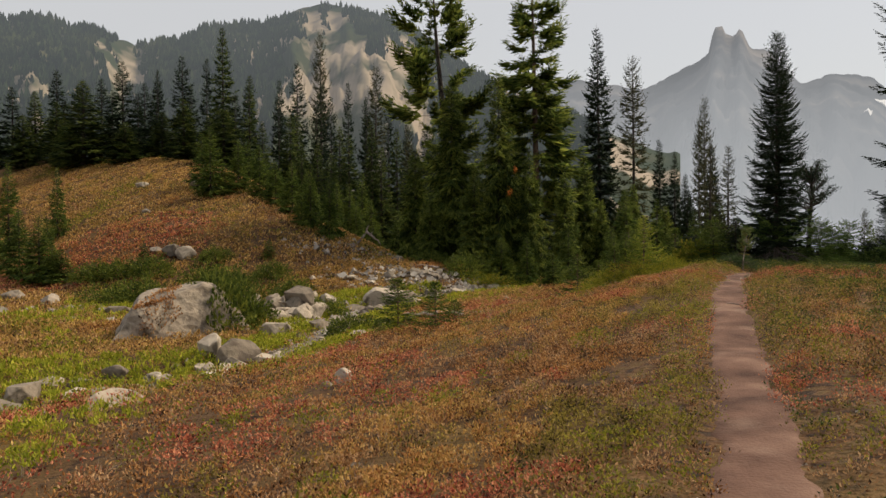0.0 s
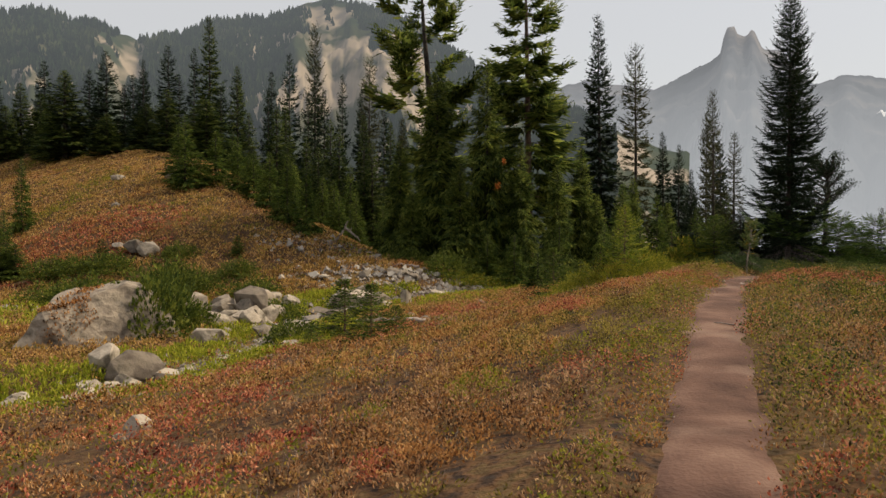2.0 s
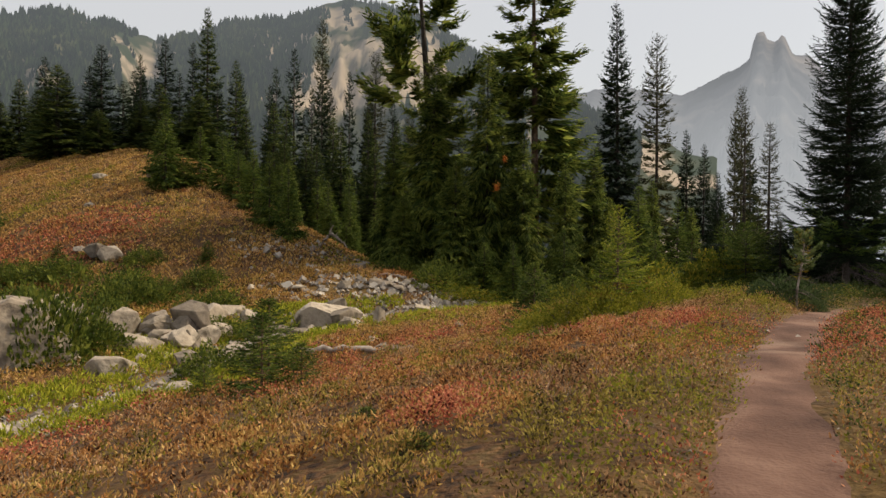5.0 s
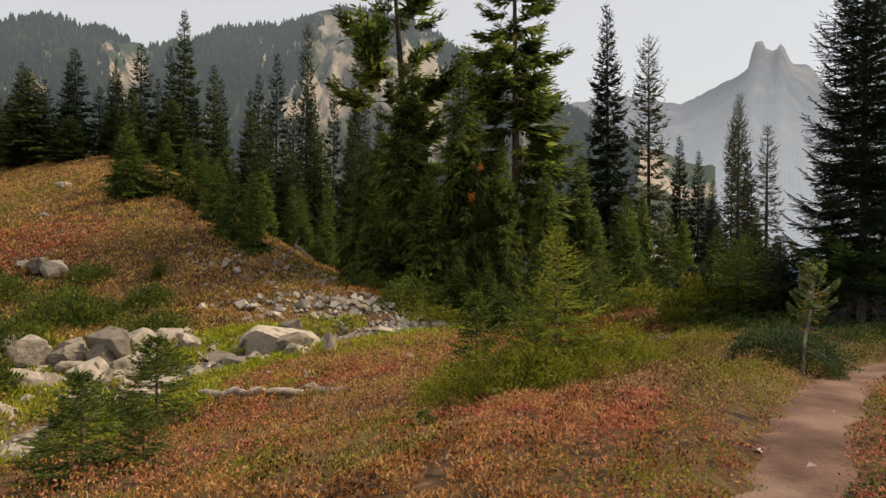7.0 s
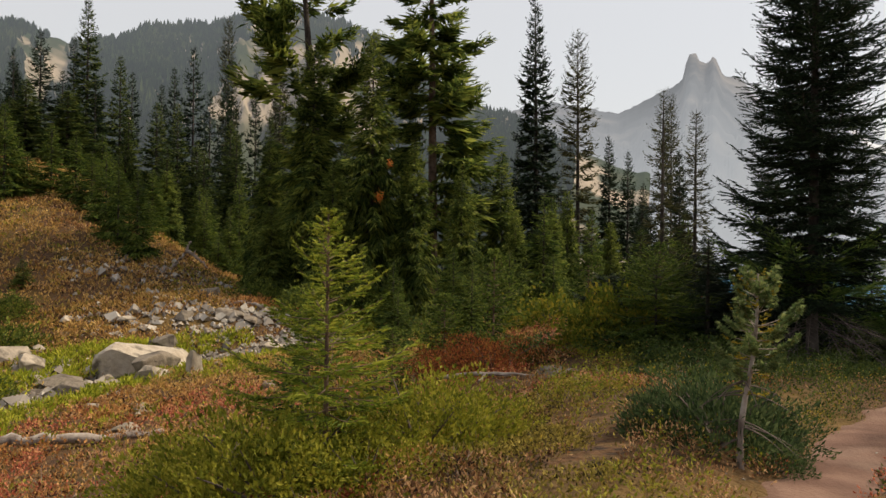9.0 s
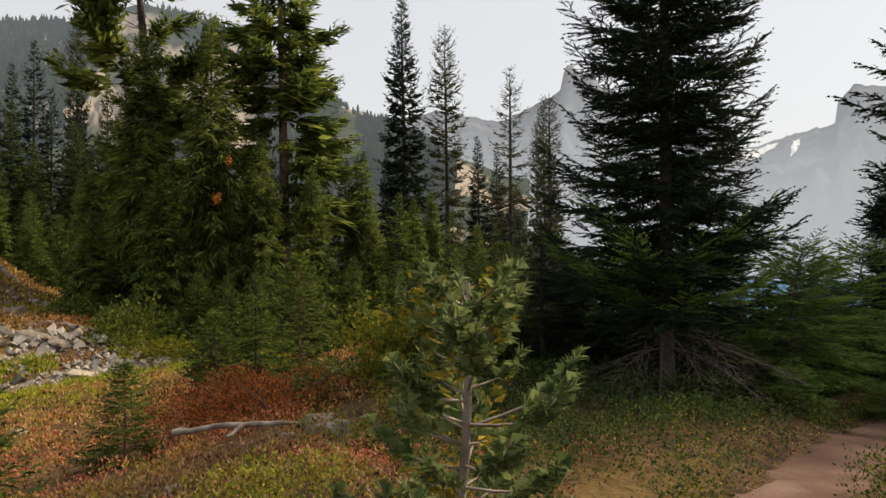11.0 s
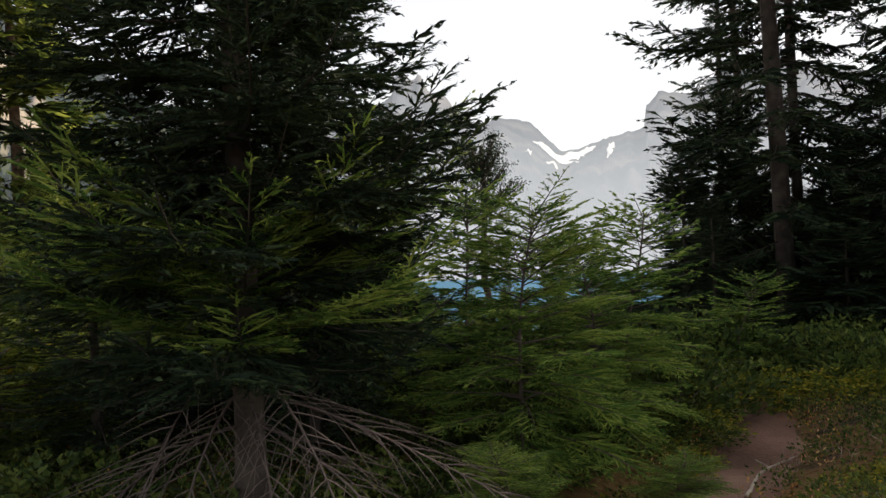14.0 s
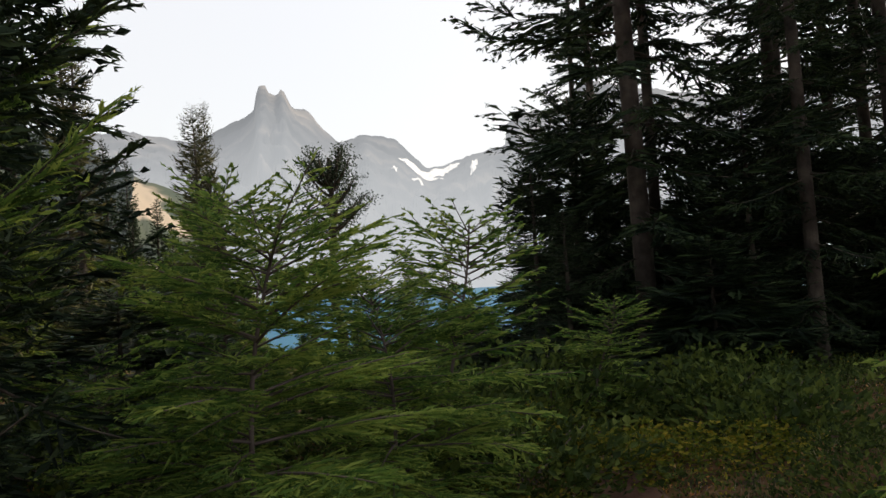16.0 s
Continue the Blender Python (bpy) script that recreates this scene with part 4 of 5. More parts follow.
tree_kind("pine_tree", (crooked(stem, 0.16, 0.35, 9, 1), tubes(limb, 0.05 * (1 - 0.7 * s)[None] * np.ones((40, 1)), 4), (bv, bf)), BARK, NEEDLE_DARK, "old gnarled tree with a round open crown above the lake", x=20.1, y=42.4)

# ---- small trees and shrubs beside the trail ----
tree_kind("fir_tree", conifer(21, 1.75, 0.72, first=0.05, whorl=0.15, arms=6, shape=0.85, droop=0.0, sag=0.1, tip=0.2, rise=0.5, breadth=0.45, twig=0.06, fork=0.04, hang=0.1, ragged=0.35, trunk=0.009, needle=0.024, gap=0.011, slim=0.22, segs=7), RED_BARK, NEEDLE_LIME, "young bright green fir rising from a leafy bush", x=5.03, y=19.6, single=21)
sapling_data = conifer(22, 1.12, 0.34, first=0.5, whorl=0.085, arms=5, shape=0.45, droop=0.1, sag=0.1, tip=0.35, rise=0.5, breadth=0.35, twig=0.035, hang=0.0, ragged=0.45, trunk=0.014, crook=0.02, lean=0.09, needle=0.028, gap=0.0026, slim=0.24, inner=0.5, segs=7, core=1.5)
sapling = tree_kind("fir_sapling", sapling_data, DEADWOOD, NEEDLE_BLUE, "stunted sapling with a bare crooked stem and pale green tufts", "sapling", x=7.35, y=19.05, single=21)
tuft = conifer(23, 1.12, 0.2, first=0.42, whorl=0.12, arms=4, shape=0.3, droop=0.1, breadth=0.4, twig=0.05, needle=0.022, gap=0.005, crook=0.02, lean=0.09, inner=0.3)
part("yellowed_needles", mesh_of("yellowed_needles", *tuft[2], LEAF_YELLOW), sapling, "yellowing inner needles")
r = np.random.default_rng(24)
az = r.uniform(0, 2 * np.pi, 16)
s = np.linspace(0, 1, 5)
path = np.zeros((16, 5, 3))
path[..., 0] = np.cos(az)[:, None] * s * r.uniform(0.15, 0.42, 16)[:, None]
path[..., 1] = np.sin(az)[:, None] * s * r.uniform(0.15, 0.42, 16)[:, None]
path[..., 2] = r.uniform(0.18, 0.6, 16)[:, None] - 0.10 * s**2
part("dead_twig", mesh_of("dead_twig", *tubes(path, 0.006 * (1 - 0.8 * s)[None] * np.ones((16, 1)), 3), TWIG, True), sapling, "bare grey dead twigs")

hemlock = tree_kind("hemlock_sapling", conifer(25, 1.6, 0.72, first=0.08, whorl=0.13, arms=5, shape=0.35, droop=-0.1, sag=0.25, tip=0.0, rise=0.6, breadth=0.55, twig=0.055, fork=0.03, hang=0.12, ragged=0.4, trunk=0.006, lean=0.2, crook=0.03, needle=0.017, gap=0.009, slim=0.26, segs=7), TWIG, NEEDLE_YOUNG, "young hemlock with soft light green boughs at the trailside", "sapling", x=11.65, y=24.25, single=21)
hemlock.scale = (0.95, 0.95, 0.95)
hemlock_far = tree_kind("hemlock_sapling", conifer(27, 1.5, 0.6, first=0.06, whorl=0.15, arms=5, shape=0.35, droop=-0.05, sag=0.25, tip=0.05, rise=0.6, breadth=0.55, twig=0.08, fork=0.05, hang=0.15, ragged=0.4, trunk=0.006, lean=0.2, crook=0.04, needle=0.028, gap=0.02, slim=0.24, segs=7), TWIG, NEEDLE_YOUNG, "young hemlock with soft light green boughs at the trailside", "sapling", x=12.9, y=25.0, single=21)
for x, y, turn, size, tall in [(12.45, 24.6, 100, 0.85, 0.95), (11.25, 23.45, 160, 0.45, 0.65), (12.15, 23.6, 290, 0.4, 0.6)]:
    plant(hemlock, x, y, turn, size, tall)
for x, y, turn, size, tall in [(13.0, 25.5, 40, 0.8, 0.75), (12.1, 25.8, 250, 1.0, 1.15), (14.9, 26.1, 300, 0.8, 0.8), (13.9, 22.95, 210, 0.8, 1.1), (15.2, 23.3, 20, 1.1, 1.35), (11.5, 25.2, 120, 0.8, 0.8)]:
    plant(hemlock_far, x, y, turn, size, tall)
small_fir = tree_kind("fir_tree", conifer(26, 1.6, 0.66, first=0.03, whorl=0.14, arms=6, shape=0.75, droop=0.1, sag=0.15, tip=0.25, breadth=0.45, twig=0.1, fork=0.07, hang=0.2, ragged=0.35, trunk=0.011, needle=0.045, gap=0.03, slim=0.24), RED_BARK, NEEDLE_MID, "small bright green fir on the heath", x=4.2, y=24.6)
for x, y, turn, size, tall in [(-1.6, 25.2, 10, 1.5, 0.72), (-0.3, 20.1, 60, 1.05, 0.8), (0.2, 20.6, 130, 0.8, 0.65), (2.75, 12.2, 20, 0.3, 0.3), (3.75, 18.2, 75, 0.42, 0.35), (2.3, 13.4, 150, 0.3, 0.4), (6.0, 27.4, 200, 1.0, 0.9), (5.2, 26.2, 20, 0.8, 0.9), (7.0, 29.5, 110, 1.2, 1.1), (10.4, 30.2, 300, 1.0, 1.0), (8.9, 29.9, 190, 1.0, 1.0)]:
    plant(small_fir, x, y, turn, size, tall, label="small bright green fir on the heath")
plant(small_fir, -2.0, 22.3, 15, 0.7, 0.5, label="low dark fir bush by the creek")

leafy_bush = shrub_kind("leafy_shrub", shrub(31, 0.72, 0.62, 5200, 0.04, ratio=0.5, up=0.5), LEAF_GREEN, "leafy green shrub round a young fir", 4.75, 19.35)
for x, y, turn, size, tall in [(4.3, 19.7, 60, 1.0, 0.9), (5.6, 19.9, 130, 1.0, 0.95), (5.9, 20.2, 240, 0.9, 0.8), (5.3, 19.2, 280, 0.8, 0.7), (4.1, 20.6, 200, 1.0, 0.7), (4.9, 20.6, 310, 0.9, 0.8)]:
    plant(leafy_bush, x, y, turn, size, tall, 0.03, "olive and green shrub round a young fir")
blue_bush = shrub_kind("fir_shrub", shrub(32, 0.42, 0.42, 2600, 0.05, ratio=0.3, up=0.5), NEEDLE_GREY, "bluish green prostrate fir at a sapling's foot", 7.35, 19.4)
for x, y, turn, size in [(7.1, 19.65, 80, 0.7), (7.7, 19.6, 170, 0.8), (7.6, 19.15, 250, 0.5), (7.45, 20.0, 20, 0.75)]:
    plant(blue_bush, x, y, turn, size, 1.0, 0.03)
heather = shrub_kind("heather_mound", shrub(33, 1.0, 0.42, 14000, 0.03, ratio=0.35, up=0.4), MOUND, "rounded rust-red heather mound beside bleached wood", 6.7, 26.6)
heather.scale = (1.45, 0.9, 1.35)
gold_bush = shrub_kind("rowan_shrub", shrub(34, 1.4, 0.95, 9000, 0.08, ratio=0.75, up=0.1), LEAF_GOLD, "broad shrub with yellow-green autumn leaves", 8.55, 26.6)
gold_bush.scale = (0.62, 0.62, 0.9)
green_bush = shrub_kind("leafy_shrub", shrub(35, 1.0, 0.7, 2200, 0.09, ratio=0.6, up=0.15), LEAF_DEEP, "dense dark green shrub under the firs", 9.6, 27.2)
for x, y, turn, size, tall in [(10.2, 23.9, 30, 0.55, 0.7), (9.4, 24.6, 95, 0.7, 0.6), (10.9, 23.9, 150, 0.5, 0.7), (8.7, 25.8, 210, 0.75, 0.6), (12.2, 24.9, 260, 0.7, 0.8), (11.7, 24.6, 320, 0.55, 0.9), (13.6, 25.3, 20, 0.7, 0.8), (14.7, 26.4, 70, 0.9, 0.9), (15.6, 25.6, 140, 0.7, 0.8), (8.6, 24.2, 180, 0.5, 0.5), (11.6, 26.6, 240, 1.0, 0.9), (7.6, 27.0, 10, 0.8, 0.6), (13.3, 26.6, 100, 1.0, 0.9), (12.6, 22.6, 55, 0.5, 0.6), (13.4, 22.4, 125, 0.6, 0.8), (14.6, 22.2, 200, 0.8, 0.9), (11.9, 21.6, 280, 0.4, 0.6), (16.2, 26.0, 100, 0.8, 0.7), (15.3, 24.9, 35, 0.8, 0.8), (14.2, 23.5, 15, 0.5, 0.8), (13.0, 24.6, 15, 0.35, 0.6)]:
    plant(green_bush, x, y, turn, size, tall, 0.03)
low_gold = shrub_kind("rowan_shrub", shrub(37, 1.25, 0.95, 1800, 0.12, ratio=0.6, up=0.1), LEAF_GOLD, "low shrub with yellow-orange autumn leaves", 8.9, 34.0)
for x, y, turn, size, tall in [(13.1, 24.8, 30, 0.35, 0.5), (14.3, 25.2, 130, 0.4, 0.6), (12.7, 24.3, 220, 0.25, 0.45), (14.0, 26.0, 300, 0.45, 0.6), (14.7, 24.7, 80, 0.4, 0.5), (13.2, 23.2, 10, 0.25, 0.4)]:
    plant(low_gold, x, y, turn, size, tall, 0.03, "low shrub with yellow-orange autumn leaves")
creek_bush = shrub_kind("leafy_shrub", shrub(36, 1.25, 1.15, 2600, 0.13, ratio=0.55), LEAF_BUSH, "leafy green willow shrub by the creek", -8.0, 27.6)
creek_bush.scale = (1.1, 1.1, 1.7)
for x, y, turn, size, tall in [(-3.3, 26.5, 70, 0.75, 0.85), (-17.4, 45.4, 10, 1.2, 0.8), (-19.4, 45.8, 210, 1.1, 0.75), (-13.4, 43.4, 140, 1.2, 1.0), (-12.2, 41.6, 300, 1.1, 1.1), (-11.6, 43.0, 60, 1.0, 0.9), (-7.3, 28.6, 50, 0.8, 1.2), (-10.3, 34.9, 20, 0.9, 1.4), (-8.3, 40.9, 120, 1.2, 0.8), (-5.6, 34.0, 190, 0.9, 0.7), (-15.1, 38.0, 260, 1.3, 0.9), (-13.5, 37.0, 330, 1.1, 0.7), (-10.1, 44.6, 40, 0.9, 0.9), (-14.1, 47.0, 85, 0.9, 0.8), (-17.2, 39.2, 135, 1.2, 0.7), (-11.2, 33.5, 225, 0.8, 0.7), (1.2, 45.2, 305, 1.2, 0.9), (-1.0, 47.5, 15, 1.1, 0.8), (6.4, 38.4, 100, 1.0, 0.8), (-21.0, 46.0, 50, 1.2, 0.8), (3.3, 46.4, 20, 1.3, 0.9)]:
    plant(creek_bush, x, y, turn, size, tall, 0.05, "green shrub among stones and heath")
for x, y, turn, size, tall in [(3.4, 43.6, 0, 1.3, 0.55), (2.0, 44.4, 90, 1.2, 0.5), (6.6, 31.0, 190, 0.9, 0.7)]:
    plant(low_gold, x, y, turn, size, tall, 0.05, "yellow-green autumn shrub at the wood's edge")
heather_far = shrub_kind("heather_mound", shrub(38, 1.0, 0.42, 1600, 0.12, ratio=0.34, up=0.5), LEAF_RUST, "rust-red heather mound on the heath", -1.2, 46.0)
for x, y, turn, size in [(0.8, 46.6, 140, 1.3), (4.4, 22.6, 250, 0.5), (17.6, 24.0, 20, 0.9)]:
    plant(heather_far, x, y, turn, size, 1.0, 0.04, "rust-red heather mound on the heath")

# dead boughs hanging under the dark fir
r = np.random.default_rng(41)
for k in range(7):
    a0 = radians(190 + 23 * k + r.uniform(-14, 14))
    reach = r.uniform(0.6, 1.15)
    rows, radii = [], []
    s = np.linspace(0, 1, 6)
    main = np.stack([np.cos(a0) * reach * s, np.sin(a0) * reach * s, r.uniform(0.5, 1.0) - r.uniform(0.35, 0.8) * s ** r.uniform(1.3, 2.6)], 1)
    main[:, 2] = np.maximum(main[:, 2], 0.06)
    rows.append(main), radii.append(0.010 * (1 - 0.75 * s))
    for u in np.linspace(0.2, 0.95, 13):
        at = np.array([np.interp(u, s, main[:, j]) for j in range(3)])
        for hand in (-1, 1):
            a1 = a0 + hand * r.uniform(0.4, 1.0)
            length = reach * (1.05 - u) * r.uniform(0.35, 0.6) + 0.1
            rows.append(at + np.stack([np.cos(a1) * length * s, np.sin(a1) * length * s, -length * r.uniform(0.2, 0.6) * s**1.5], 1))
            radii.append(0.0035 * (1 - 0.75 * s))
    part("dead_bough", mesh_of("dead_bough", *tubes(np.array(rows), np.array(radii), 3), TWIG, True), near_fir, "bare grey dead bough")

# ---- stones and dead wood ----
STONES = [stone_mesh(100 + k, 13 + 2 * (k % 5), (1.0, 0.62 + 0.07 * (k % 6), 0.42 + 0.07 * (k % 5)), 0.025) for k in range(14)]
STONE_LABELS = ["pale angular granite stone by the creek", "grey weathered granite block on the heath", "flat pale stone in the creek bed"]


def stone(x, y, size, kind=0, turn=None, sink=0.22, tall=1.0, label="pale angular granite stone among heath", name="stone", group="stones of the creek"):
    me = STONES[kind % len(STONES)]
    ob = new(name, me)
    spin = (x * 131.7 + y * 57.3) % 360 if turn is None else turn
    z = ground_at(x, y)
    ob.matrix_basis = pose(x, y, z - sink * size * 0.8 * tall, (x * 37) % 14 - 7, (y * 53) % 14 - 7, spin)
    ob.scale = (size, size, size * tall)
    return tagged(ob, label, "stone", group)


mound = new("boulder", boulder_mesh(7, (5.0, 4.6, 2.3), 26, 0.07))
mound.matrix_basis = pose(-9.9, 26.6, ground_at(-9.9, 26.6) - 0.25, 0, 0, 25)
mound.scale = (1.18, 1.1, 0.98)
tagged(mound, "huge grey boulder with rusty heather growing over its face", "boulder")
# heather growing over the boulder's face
r = np.random.default_rng(8)
mw = np.array(mound.matrix_basis)
co = np.array([v.co[:] for v in mound.data.vertices]) @ mw[:3, :3].T + mw[:3, 3]
face = co[(co[:, 1] < 27.6) & (co[:, 2] > ground_at(-9.9, 25) - 0.1)]
pick = face[r.integers(0, len(face), 5200)]
band = np.abs(pick[:, 0] + 9.7 + 0.25 * (pick[:, 2] + 1.5)) < 0.6 + 0.5 * value_noise(pick[:, 0], pick[:, 2], 0.5, 9)
pick = pick[band] + r.normal(0, 0.04, (band.sum(), 3))
size = 0.10 * r.uniform(0.6, 1.3, len(pick))
v, f = blades(pick, unit(np.array([0.1, -0.6, 0.8]) + r.normal(0, 0.45, (len(pick), 3))), r.normal(0, 1, (len(pick), 3)), size, size * 0.4)
tagged(new("boulder_heather", mesh_of("boulder_heather", v, f, LEAF_RUST)), "rusty heather clinging to a boulder's face", "ground cover", kind="stuff")
stone(-5.6, 20.45, 0.72, 6, turn=35, sink=0.1, tall=1.3, label="pale cream granite block beside the creek", name="boulder", group="")
stone(-6.35, 20.85, 0.55, 9, turn=110, sink=0.1, tall=1.2, label="grey granite block leaning on a paler one", name="boulder", group="")
slab = new("boulder", boulder_mesh(19, (3.3, 2.6, 1.1), 10, 0.03, None, (0.4, 0.7)))
slab.matrix_basis = pose(-2.6, 38.6, ground_at(-2.6, 38.6) + 0.1, 0, 8, 20)
tagged(slab, "broad grey boulder beside the creek bed", "boulder")
# a broken outcrop of pale bedrock beyond the creek
r = np.random.default_rng(55)
for k in range(40):
    along, off = r.uniform(0, 1), r.normal(0, 0.55)
    x, y = -5.4 - 7.0 * along + 0.3 * off, 31.9 + 3.2 * along + off
    big = r.choice([0.45, 0.65, 0.9, 1.15], p=[0.3, 0.32, 0.26, 0.12]) * (1.15 - 0.35 * along)
    stone(x, y, big, int(r.integers(14)), sink=0.1 - 0.25 * (k % 4 == 0), tall=r.uniform(0.8, 1.35), label="broken pale bedrock block beside the creek", group="bedrock outcrop")
# a pair of pale stones and a grey one in the creek grass
for k, (x, y, wide, tall, pale, turn) in enumerate([(-1.55, 35.9, 1.15, 0.8, True, 20), (-0.55, 36.2, 1.1, 0.85, True, 100), (-3.3, 35.0, 1.5, 0.85, False, 60), (-0.1, 30.9, 0.75, 0.3, False, 10), (-5.6, 12.9, 1.0, 0.35, True, 30), (-2.3, 35.0, 0.8, 0.4, False, 140)]):
    rock = new("boulder", boulder_mesh(80 + k, (wide, wide * 0.8, tall), 11, 0.03, CREAM_ROCK if pale else ROCK, (0.42, 0.68)))
    rock.matrix_basis = pose(x, y, ground_at(x, y) - 0.06, 0, 5, turn)
    tagged(rock, "pale granite boulder in the creek grass" if pale else "grey granite boulder in the creek grass", "boulder")

# single stones that stand out
for k, (x, y, size, tall) in enumerate([(-4.75, 20.9, 0.36, 1.1), (-4.2, 21.9, 0.3, 0.9), (-3.9, 23.4, 0.4, 0.9), (-3.6, 23.9, 0.28, 1.0), (-1.45, 10.7, 0.17, 1.3), (-1.7, 10.9, 0.12, 1.0), (-7.3, 18.6, 0.55, 0.6), (-6.6, 18.3, 0.5, 0.7), (-6.9, 15.2, 0.62, 0.55), (-8.2, 18.9, 0.4, 0.9), (-8.8, 18.3, 0.36, 0.9), (-9.6, 18.4, 0.42, 0.9),
                                          (-23.9, 42.3, 1.1, 0.8), (-20.1, 38.8, 0.9, 0.8), (-16.0, 32.6, 0.6, 0.6), (-15.6, 35.0, 0.9, 0.7), (-14.6, 34.2, 0.8, 0.8), (-17.0, 48.0, 1.0, 0.8), (-16.2, 47.6, 0.8, 0.9), (-18.4, 49.0, 0.7, 0.7), (-20.0, 62.4, 0.9, 1.0), (-22.5, 57.5, 0.6, 0.8), (-26.0, 66.0, 0.8, 0.7),
                                          (-2.0, 37.2, 0.9, 0.8), (-4.4, 36.6, 0.85, 0.8), (-0.6, 40.2, 0.7, 0.6), (2.7, 43.2, 0.9, 0.7), (3.4, 43.0, 0.6, 0.7), (-1.6, 44.2, 0.9, 0.8), (-0.6, 43.6, 0.7, 0.8), (-3.0, 46.6, 0.8, 0.8), (7.35, 23.9, 0.22, 0.7), (7.25, 24.35, 0.26, 0.6), (6.2, 23.2, 0.14, 0.8), (0.55, 28.3, 0.5, 0.5), (8.1, 23.6, 0.12, 0.7), (-0.7, 5.6, 0.06, 0.8), (0.5, 41.5, 0.6, 0.6)]):
    stone(x, y, size, k, tall=tall, label=STONE_LABELS[k % 2] if size > 0.3 else "small pale stone in the heath", group="")

# stones along the creek and the rubble on its far bank
r = np.random.default_rng(51)
count = 0
while count < 105:
    zone = r.uniform()
    if zone < 0.6:
        i = r.integers(4, 46) if r.uniform() > 0.4 else r.integers(7, 20)
        p = CREEK_LINE[i] + r.normal(0, 1.0, 2)
        size = r.choice([0.12, 0.18, 0.25, 0.38], p=[0.3, 0.35, 0.25, 0.1]) * (1.5 if p[1] < 25 else 1.0)
    elif zone < 0.76:
        p = np.array([-1.5, 43.8]) + r.normal(0, 1, 2) * np.array([4.2, 2.0])
        size = r.choice([0.15, 0.25, 0.4, 0.6], p=[0.35, 0.35, 0.2, 0.1])
    else:
        p = np.array([-13.0, 34.5]) + r.normal(0, 1, 2) * np.array([5.0, 3.5])
        size = r.choice([0.2, 0.35, 0.55, 0.8], p=[0.35, 0.35, 0.2, 0.1])
    if not (-30 < p[0] < 9 and 8 < p[1] < 60) or 0.34 * p[1] - 0.94 * p[0] < 7.0:
        continue
    stone(p[0], p[1], size * r.uniform(0.8, 1.25), int(r.integers(14)), tall=r.uniform(0.7, 1.1), label=STONE_LABELS[0 if zone > 0.6 else 2])
    count += 1

# pale angular stones crowding the near bend of the creek
r = np.random.default_rng(52)
for k in range(62):
    i = r.uniform(9, 19)
    p = CREEK_LINE[int(i)] * (1 - i % 1) + CREEK_LINE[int(i) + 1] * (i % 1) + r.normal(0, 0.5, 2)
    stone(p[0], p[1], r.choice([0.14, 0.22, 0.32, 0.45], p=[0.3, 0.34, 0.26, 0.1]) * r.uniform(0.85, 1.2), int(r.integers(14)), tall=r.uniform(0.7, 1.1), label="pale angular stone crowding the creek's bend")

# broken pale rock between the creek and the hill's foot
r = np.random.default_rng(53)
for k in range(62):
    p = np.array([-5.6, 34.6]) + r.normal(0, 1, 2) * np.array([2.2, 3.4])
    stone(p[0], p[1], r.choice([0.22, 0.35, 0.55, 0.85], p=[0.3, 0.36, 0.24, 0.1]) * r.uniform(0.85, 1.2), int(r.integers(14)), tall=r.uniform(0.7, 1.1), sink=0.3, label="pale broken rock lying in green creek grass")

# fine gravel and pebbles
def pebbles(name, centres, spread, n, size, label, seed):
    r = np.random.default_rng(seed)
    c = np.array(centres)[r.integers(0, len(centres), n)] + r.normal(0, 1, (n, 2)) * np.array(spread)
    z = land(c[:, 0], c[:, 1])
    base = unit(np.array([[1, 0, -0.4], [-0.5, 0.87, -0.4], [-0.5, -0.87, -0.4], [0.1, 0, 0.8], [0.6, 0.6, 0.35], [-0.7, 0.1, 0.4]]))
    f = np.array([[0, 4, 3], [4, 1, 3], [1, 5, 3], [5, 2, 3], [2, 0, 3], [0, 1, 4], [1, 2, 5]])
    k = size * r.lognormal(0, 0.45, n)
    a = r.uniform(0, 6.28, n)
    ca, sa = np.cos(a)[:, None], np.sin(a)[:, None]
    bx, by = base[None, :, 0], base[None, :, 1]
    v = np.stack([ca * bx - sa * by, sa * bx + ca * by, np.broadcast_to(base[None, :, 2] * 0.7, (n, 6))], -1) * k[:, None, None]
    v = v * r.uniform(0.7, 1.3, (n, 6, 1))
    v += np.stack([c[:, 0], c[:, 1], z + 0.25 * k], -1)[:, None]
    faces = (f[None] + 6 * np.arange(n)[:, None, None]).reshape(-1, 3)
    return tagged(new(name, mesh_of(name, v.reshape(-1, 3), faces, PEBBLE)), label, "gravel", kind="stuff")


PEBBLE = surface("mixed_pebbles", [(0.12, 0.10, 0.085), (0.25, 0.22, 0.19), (0.40, 0.36, 0.31)], 3.0, 0.9, 0.3, 30, "island", 0.7)
pebbles("creek_gravel", [tuple(p) for p in CREEK_LINE[4:48]], (0.8, 0.8), 5000, 0.055, "mixed grey gravel in the dry creek bed", 61)
pebbles("bank_rubble", [(-1.5, 44.0), (-4.0, 45.5), (1.0, 43.5), (-12.0, 33.0), (-17.0, 36.0), (-9.0, 31.0), (-6.5, 50.5), (-5.6, 34.6), (-6.5, 37.0)], (1.9, 1.5), 2200, 0.11, "pale broken rubble on the creek's far bank", 62)
pebbles("trail_grit", [tuple(p) for p in TRAIL_LINE[6:100]], (0.2, 0.2), 1500, 0.008, "small grit on the trodden dirt path", 63)


